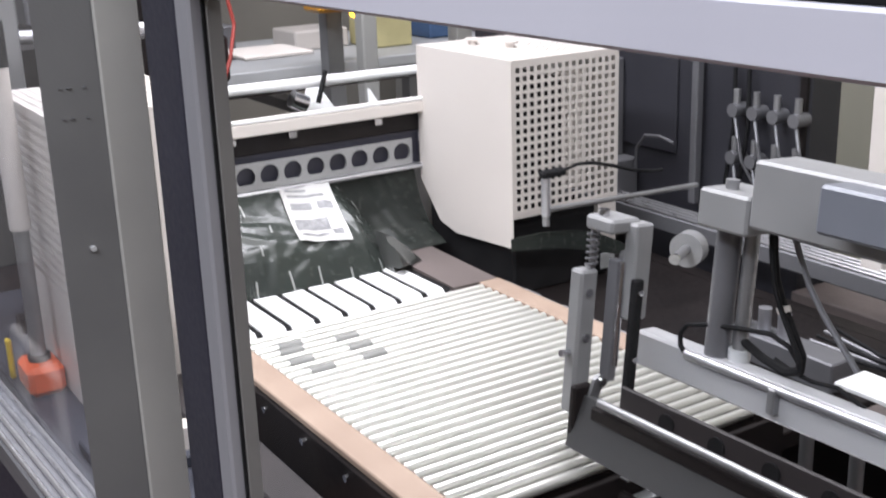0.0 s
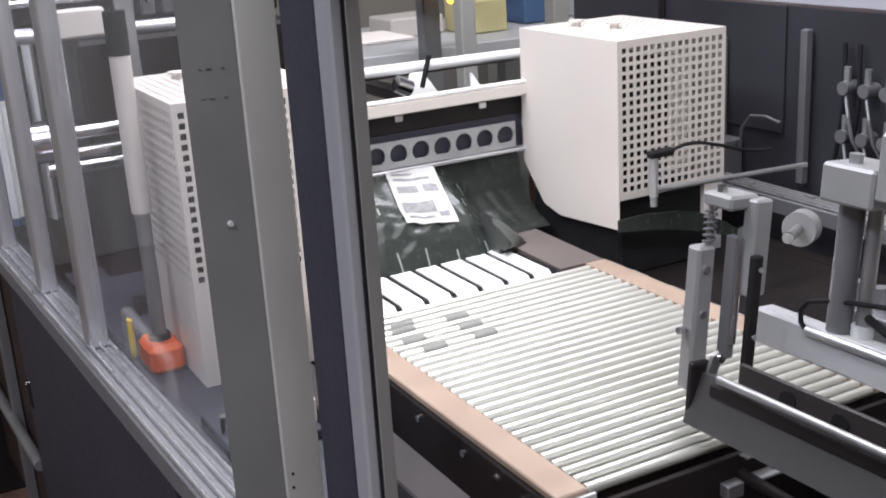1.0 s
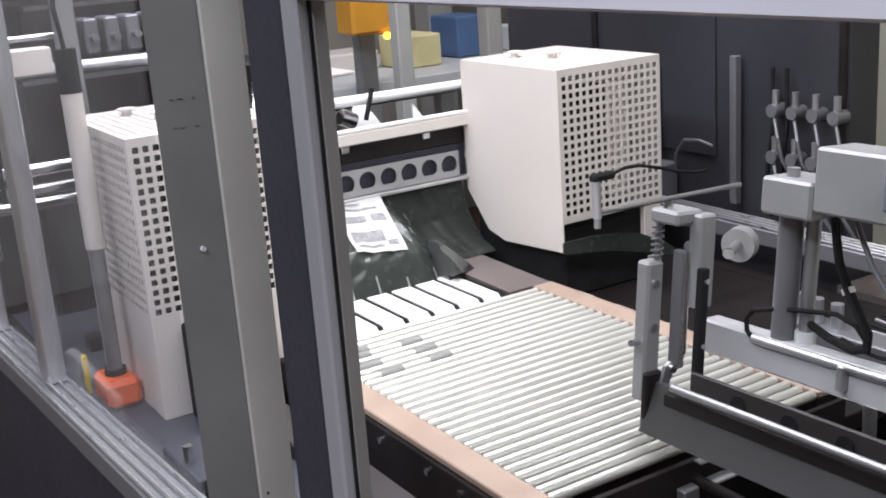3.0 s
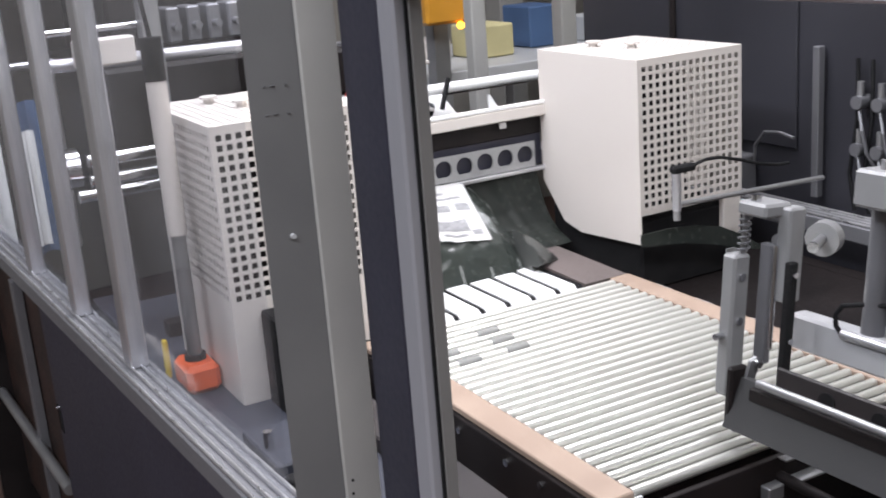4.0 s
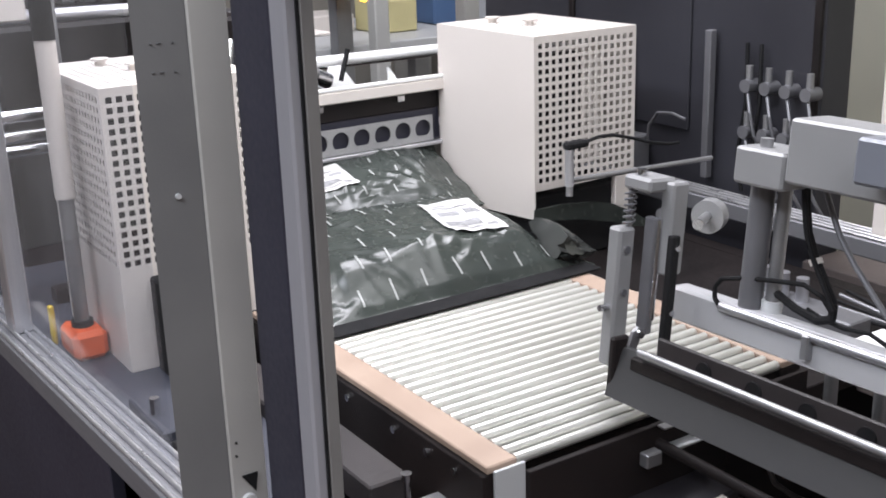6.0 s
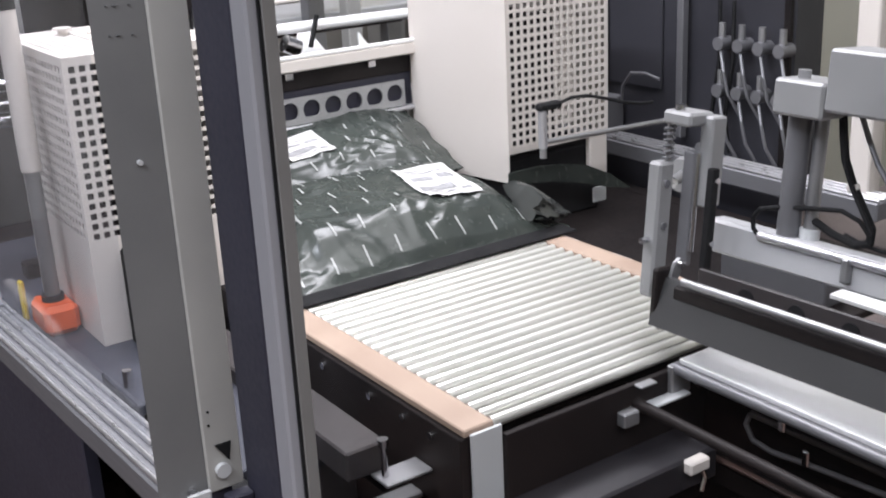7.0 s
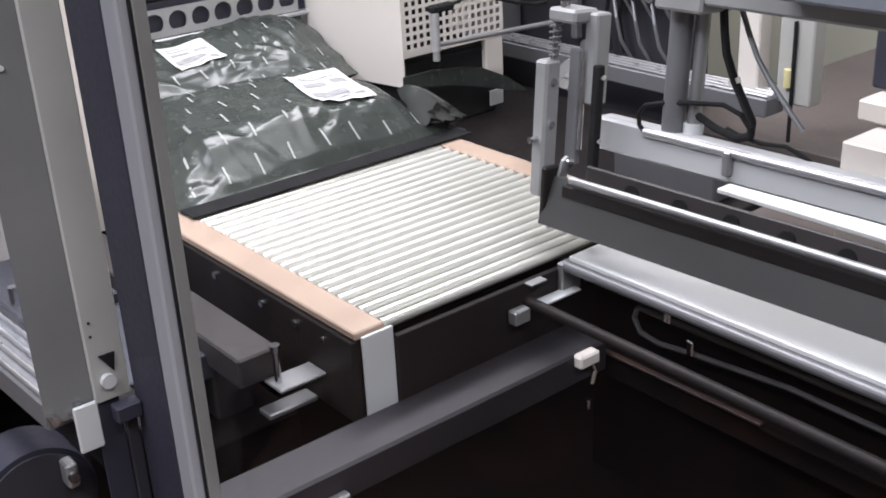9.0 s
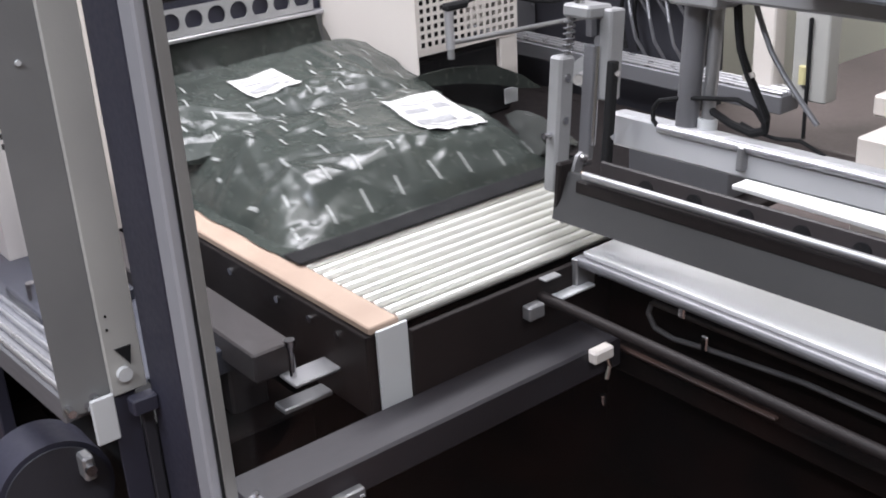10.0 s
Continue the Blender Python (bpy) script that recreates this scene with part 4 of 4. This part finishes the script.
part("cable", Shape().pipe([(0.0, 0.05, 1.45), (0.01, 0.03, 1.36), (-0.02, 0.0, 1.28), (-0.06, -0.02, 1.2)], 0.005, 8), M_RED, applicator, smooth=True)
part("mast", Shape().box(-0.06, -0.03, 0.2, 0.23, 0.0, 2.2, 0.003), M_GREY, applicator)
part("tray", Shape().box(0.06, 0.26, 0.1, 0.3, 1.255, 1.265, 0.002), M_COVER, applicator)
beacon = thing("status_box", "amber plastic status box with glowing lamp", "indicator", at=(1.75, 3.2, 1.285))
part("housing", Shape().box(-0.12, 0.09, 0.0, 0.12, 0.02, 0.2, 0.01), M_AMBER, beacon)
part("lamp", Shape().tube((0.0, -0.01, 0.012), (0.0, 0.0, 0.012), 0.012, 12), M_LED, beacon, "glowing amber lamp")
part("mast", Shape().box(-0.03, 0.03, 0.13, 0.19, -1.285, 0.2, 0.003), M_GREY, beacon)
for nm, x, y, sx, sz, mat, lb in (("carton", 2.05, 3.6, 0.16, 0.12, M_BEIGE, "yellowed cardboard carton on the bench"), ("crate", 2.35, 3.7, 0.14, 0.16, M_BLUE, "blue plastic crate on the bench"), ("carton", 1.8, 3.75, 0.22, 0.07, M_COVER, "white carton on the bench"), ("carton", 2.6, 3.6, 0.2, 0.1, M_LIGHTGREY, "grey carton on the bench"), ("crate", 1.35, 3.7, 0.2, 0.12, M_STEEL_D, "grey plastic crate on the bench")):
    solid(nm, Shape().box(x, x + sx, y, y + 0.2, 1.12, 1.12 + sz, 0.006), mat, lb, nm)
bench = thing("work_bench", "pale steel work bench behind the machine", "bench", at=(0, 0, 0))
part("top", Shape().box(1.0, 3.4, 3.4, 4.2, 1.08, 1.118, 0.004), M_LIGHTGREY, bench)
for x in (1.05, 2.1, 3.3):
    part("leg", Shape().box(x, x + 0.06, 3.45, 3.51, 0, 1.08, 0.003), M_GREY, bench)
for x, y, w in ((1.62, 2.9, 0.05), (2.05, 3.05, 0.06), (2.33, 3.1, 0.04), (1.3, 4.6, 0.1), (2.9, 4.8, 0.14)):
    solid("column", Shape().box(x, x + w, y, y + w, 0, 3.2, 0.004), M_PILLAR, "grey steel column in the hall", "column", group="hall columns")
solid("partition", Shape().box(-3.0, 6.0, 5.4, 5.5, 0.0, 2.6, 0.01), M_PART, "grey-beige partition behind the machine", "partition")

housing = thing("machine_housing", "black machine housing behind the near cover", "housing")
part("body", Shape().box(0.43, 0.95, 2.5, 3.2, 0.0, 1.37, 0.01), M_DARK, housing)
part("rear_panel", Shape().box(0.12, 0.98, 3.24, 3.3, 0.0, 2.4, 0.006), M_DARK, housing)
part("upper_body", Shape().box(0.5, 0.98, 2.7, 3.2, 1.372, 1.52, 0.01), M_DARK, housing)
part("shelf_bar", Shape().tube((0.28, 2.3, 1.412), (0.78, 2.3, 1.405), 0.014, 14), M_ALU, housing, smooth=True)
part("top_rail", Shape().tube((0.27, 2.32, 1.475), (0.5, 2.32, 1.475), 0.008, 12), M_CHROME, housing, smooth=True)
part("bracket", Shape().box(0.33, 0.45, 2.25, 2.29, 1.405, 1.46, 0.004), M_COVER, housing, "white bracket")
part("post", Shape().box(0.47, 0.51, 2.26, 2.30, 0.83, 1.6, 0.003), M_GREY, housing)
for i in range(5):
    x = 0.5 + i * 0.045
    part("valve", Shape().box(x, x + 0.03, 2.34, 2.42, 1.425, 1.5, 0.004).tube((x + 0.015, 2.34, 1.46), (x + 0.015, 2.31, 1.46), 0.008, 10), M_STEEL_D, housing)
for y, z in ((2.2, 1.19), (2.2, 1.23), (2.35, 1.13)):
    part("roll", Shape().tube((0.31, y, z), (0.5, y, z), 0.014, 14), M_CHROME, housing, smooth=True)
part("cylinder", Shape().tube((0.29, 2.42, 1.18), (0.33, 2.42, 1.18), 0.045, 24), M_CHROME, housing, smooth=True)
# Made-up blue and white sheets imitate bluish-white reflections in the side window.
reflections = thing("reflection_sheets", "added blue and white sheets in place of window reflections", "film", at=(0.30, 3.05, 0.9))
for i, (x, w, h, m) in enumerate(((-0.12, 0.08, 0.42, M_WHITE), (-0.02, 0.1, 0.36, M_BLUE), (0.1, 0.06, 0.45, M_WHITE), (0.16, 0.08, 0.4, M_BLUE))):
    sh = Shape()
    pts = [(x + w * k / 8, 0.02 * math.sin(k * 1.3 + i)) for k in range(9)]
    sh.prism(pts + [(p, q + 0.004) for p, q in reversed(pts)], "z", -0.05, h)
    part("sheet", sh, m, reflections, smooth=True)
for x, w, h in ((-0.02, 0.05, 0.30), (0.2, 0.05, 0.33)):
    pts = [(x + w * k / 6, -0.12 + 0.012 * math.sin(k * 1.7)) for k in range(7)]
    part("reflection_strip", Shape().prism(pts + [(p, q + 0.004) for p, q in reversed(pts)], "z", 0.0, h), M_WHITE, reflections, "added white sheet in place of a window reflection", smooth=True)
part("hanger", Shape().tube((-0.2, 0.01, 0.45), (0.3, 0.01, 0.45), 0.01, 10), M_ALU, reflections)
part("stand", Shape().box(0.26, 0.29, 0.0, 0.03, -0.9, 0.45, 0.003), M_GREY, reflections)

cab = thing("control_cabinet", "dark blue-grey control cabinet with valve bank", "cabinet")
part("body", Shape().box(1.88, 1.98, 1.47, 2.7, 0.0, 2.3, 0.006), M_CAB, cab)
part("panel", Shape().box(1.872, 1.879, 1.85, 2.25, 1.05, 1.45, 0.002), M_CAB, cab)
for y in (1.472, 2.28):
    part("edge", Shape().box(1.870, 1.8795, y, y + 0.02, 0.93, 2.3, 0.002), M_DARK, cab)
for i in range(4):
    y = 1.474 + i * 0.056
    for z in (1.187, 1.082):
        v = part("valve", Shape().tube((1.875, y, z), (1.835, y, z), 0.015, 16), M_STEEL_D, cab, smooth=True)
        part("fitting", Shape().tube((1.85, y, z + 0.012), (1.85, y, z + 0.045), 0.008, 12), M_GREY, v, smooth=True)
        part("air_hose", Shape().pipe([(1.845, y, z - 0.01), (1.835, y - 0.02, z - 0.06), (1.84, y - 0.03, z - 0.11), (1.86, y - 0.05, z - 0.16)], 0.004, 6), M_STEEL_D, v, smooth=True)
for y, z0, z1, w in ((2.12, 1.07, 1.27, 0.018), (2.03, 0.97, 1.26, 0.022), (1.76, 0.95, 1.3, 0.02)):
    part("upright", Shape().box(1.848, 1.868, y, y + w, z0, z1, 0.002), M_STEEL_D, cab)
part("brace", Shape().tube((1.862, 2.055, 1.14), (1.862, 2.105, 1.23), 0.003, 8), M_ALU, cab)
part("brace", Shape().tube((1.858, 2.055, 1.23), (1.858, 2.105, 1.14), 0.003, 8), M_ALU, cab)
part("cable", Shape().pipe([(1.855, 1.97, 1.0), (1.85, 1.96, 1.05), (1.85, 1.93, 1.085), (1.85, 1.88, 1.09), (1.855, 1.84, 1.08)], 0.004, 8), M_STEEL_D, cab, smooth=True)
for y in (1.62, 1.66):
    part("hanging_hose", Shape().pipe([(1.86, y, 1.28), (1.852, y - 0.01, 1.15), (1.855, y + 0.012, 1.02), (1.85, y - 0.01, 0.94)], 0.005, 8), M_BLACK, cab, smooth=True)
part("junction_box", Shape().box(1.80, 1.875, 1.98, 2.14, 0.93, 1.02, 0.004), M_STEEL_D, cab)
for y, w, m in ((1.21, 0.05, M_COVER), (1.087, 0.078, M_PILLAR), (0.78, 0.06, M_PILLAR)):
    solid("guard_post", Shape().box(1.80, 1.84, y, y + w, 0.925, 2.2, 0.003), m, "upright post of the far machine guard", "post", group="far guard posts")
solid("pale_partition", Shape().box(3.0, 3.1, -3.0, 4.2, 0.0, 2.8, 0.01), M_WALL, "pale yellowish partition beyond the far guard", "partition")
pump = thing("regulator", "air regulator with yellow bowl on the far guard", "regulator", at=(1.795, 1.135, 0.95))
part("bowl", Shape().tube((0, 0, 0.01), (0, 0, 0.045), 0.009, 16), M_BEIGE, pump, smooth=True)
part("stem", Shape().tube((0, -0.01, -0.1), (0, -0.01, 0.14), 0.004, 10), M_BLACK, pump)
solid("dark_screen", Shape().box(1.66, 1.70, 0.4, 0.880, 1.036, 1.25, 0.004), M_NAVY, "dark panel at the far guard", "panel")
solid("terminal_box", Shape().box(1.60, 1.70, 0.4, 0.865, 0.995, 1.032, 0.004), M_COVER, "cream terminal box below the dark panel", "box")
for i in range(5):
    solid("loose_cable", Shape().pipe([(1.55 + 0.02 * i, 1.18, 0.86 + 0.004 * i), (1.6, 1.05, 0.845 + 0.006 * i), (1.62, 0.92, 0.84 + 0.004 * i), (1.66, 0.7, 0.85)], 0.004, 6), M_STEEL_D if i % 2 else M_BLACK, "loose cable lying on the deck", "cable", group="loose cables", smooth=True)

cart = thing("parts_cart", "low cart with pale handle outside the guard", "cart", at=(-0.35, 2.9, 0))
part("base", Shape().box(-0.3, 0.3, -0.3, 0.5, 0.1, 0.16, 0.01), M_RUST, cart)
part("handle", Shape().pipe([(0.2, -0.2, 0.16), (0.2, -0.2, 0.5), (0.2, 0.1, 0.55), (0.2, 0.1, 0.16)], 0.015, 10), M_COVER, cart, smooth=True)
for dx in (-0.2, 0.2):
    part("wheel", Shape().tube((dx - 0.02, -0.2, 0.05), (dx + 0.02, -0.2, 0.05), 0.05, 16), M_BLACK, cart, smooth=True)
drum = thing("hose_drum", "dark blue-grey round drum beside the machine leg", "drum", at=(0.25, 1.12, 0.762))
part("drum", Shape().tube((0.0, 0.0, 0), (0.0, 0.07, 0), 0.075, 48), M_NAVY, drum, smooth=True)
part("rim", Shape().tube((0.0, -0.004, 0), (0.0, 0.0, 0), 0.068, 48), M_CAB, drum, smooth=True)
part("bracket", Shape().box(0.03, 0.045, -0.03, -0.005, 0.02, 0.055, 0.003), M_GREY, drum)
part("hub", Shape().tube((0.037, -0.036, 0.038), (0.037, -0.03, 0.038), 0.007, 12), M_CHROME, drum, smooth=True)
part("stand", Shape().box(-0.02, 0.02, 0.01, 0.05, -0.762, -0.06, 0.004), M_BLACK, drum)


# ---- things that move ----
def swung(pivot, place, angle):
    """The pose that carries the local point pivot to place, turned about x."""
    return Matrix.Translation(place) @ pose(0, 0, 0, angle) @ Matrix.Translation([-c for c in pivot])


def motions():
    gx, gy, gz = GP
    high = pose(gx, gy, gz, 0, 5.5, 2.7)
    low = pose(gx - 0.133, gy, gz - 0.011, 0, 5.5, 2.7)
    walk(gantry, [(0, low), (6.26, low), (6.4, pose(gx - 0.067, gy, gz - 0.006, 0, 5.5, 2.7)), (6.53, high), (10, high)])
    up, down = pose(0, 2.12, 1.186), pose(0, 2.12, 1.036)
    walk(seal, [(0, up), (4.93, up), (5.12, down), (5.35, down), (5.9, up), (10, up)])
    grip = (0.135, 0.235, 0.095)
    hang = swung(grip, (BX + 0.02, 2.058, 1.031), 25)
    rest = pose(BX, BY, ZC)
    walk(bag, [(0, hang), (3.9, hang), (4.1, swung(grip, (BX + 0.06, 2.01, 1.03), 24)), (4.35, swung(grip, (BX + 0.115, 1.90, 1.02), 18)), (4.6, swung(grip, (BX + 0.135, 1.80, 1.0), 4)), (4.8, rest), (9.5, rest), (9.65, pose(BX, BY - 0.05, ZC)), (10, pose(BX, BY - 0.285, ZC))])
    hidden = pose(BX, 2.2, 0.80, 86)
    late = pose(BX, 2.05, 0.895, 27)
    slope = pose(BX, 1.87, 0.952, 22)
    walk(bag_next, [(0, hidden), (3.9, hidden), (4.3, pose(BX, 2.16, 0.85, 55)), (4.6, pose(BX, 2.06, 0.905, 30)), (4.8, late), (5.2, late), (6.2, slope), (9.5, slope), (9.65, pose(BX, 1.82, 0.95, 24)), (10, pose(BX, 1.63, 0.95, 14))])


motions()
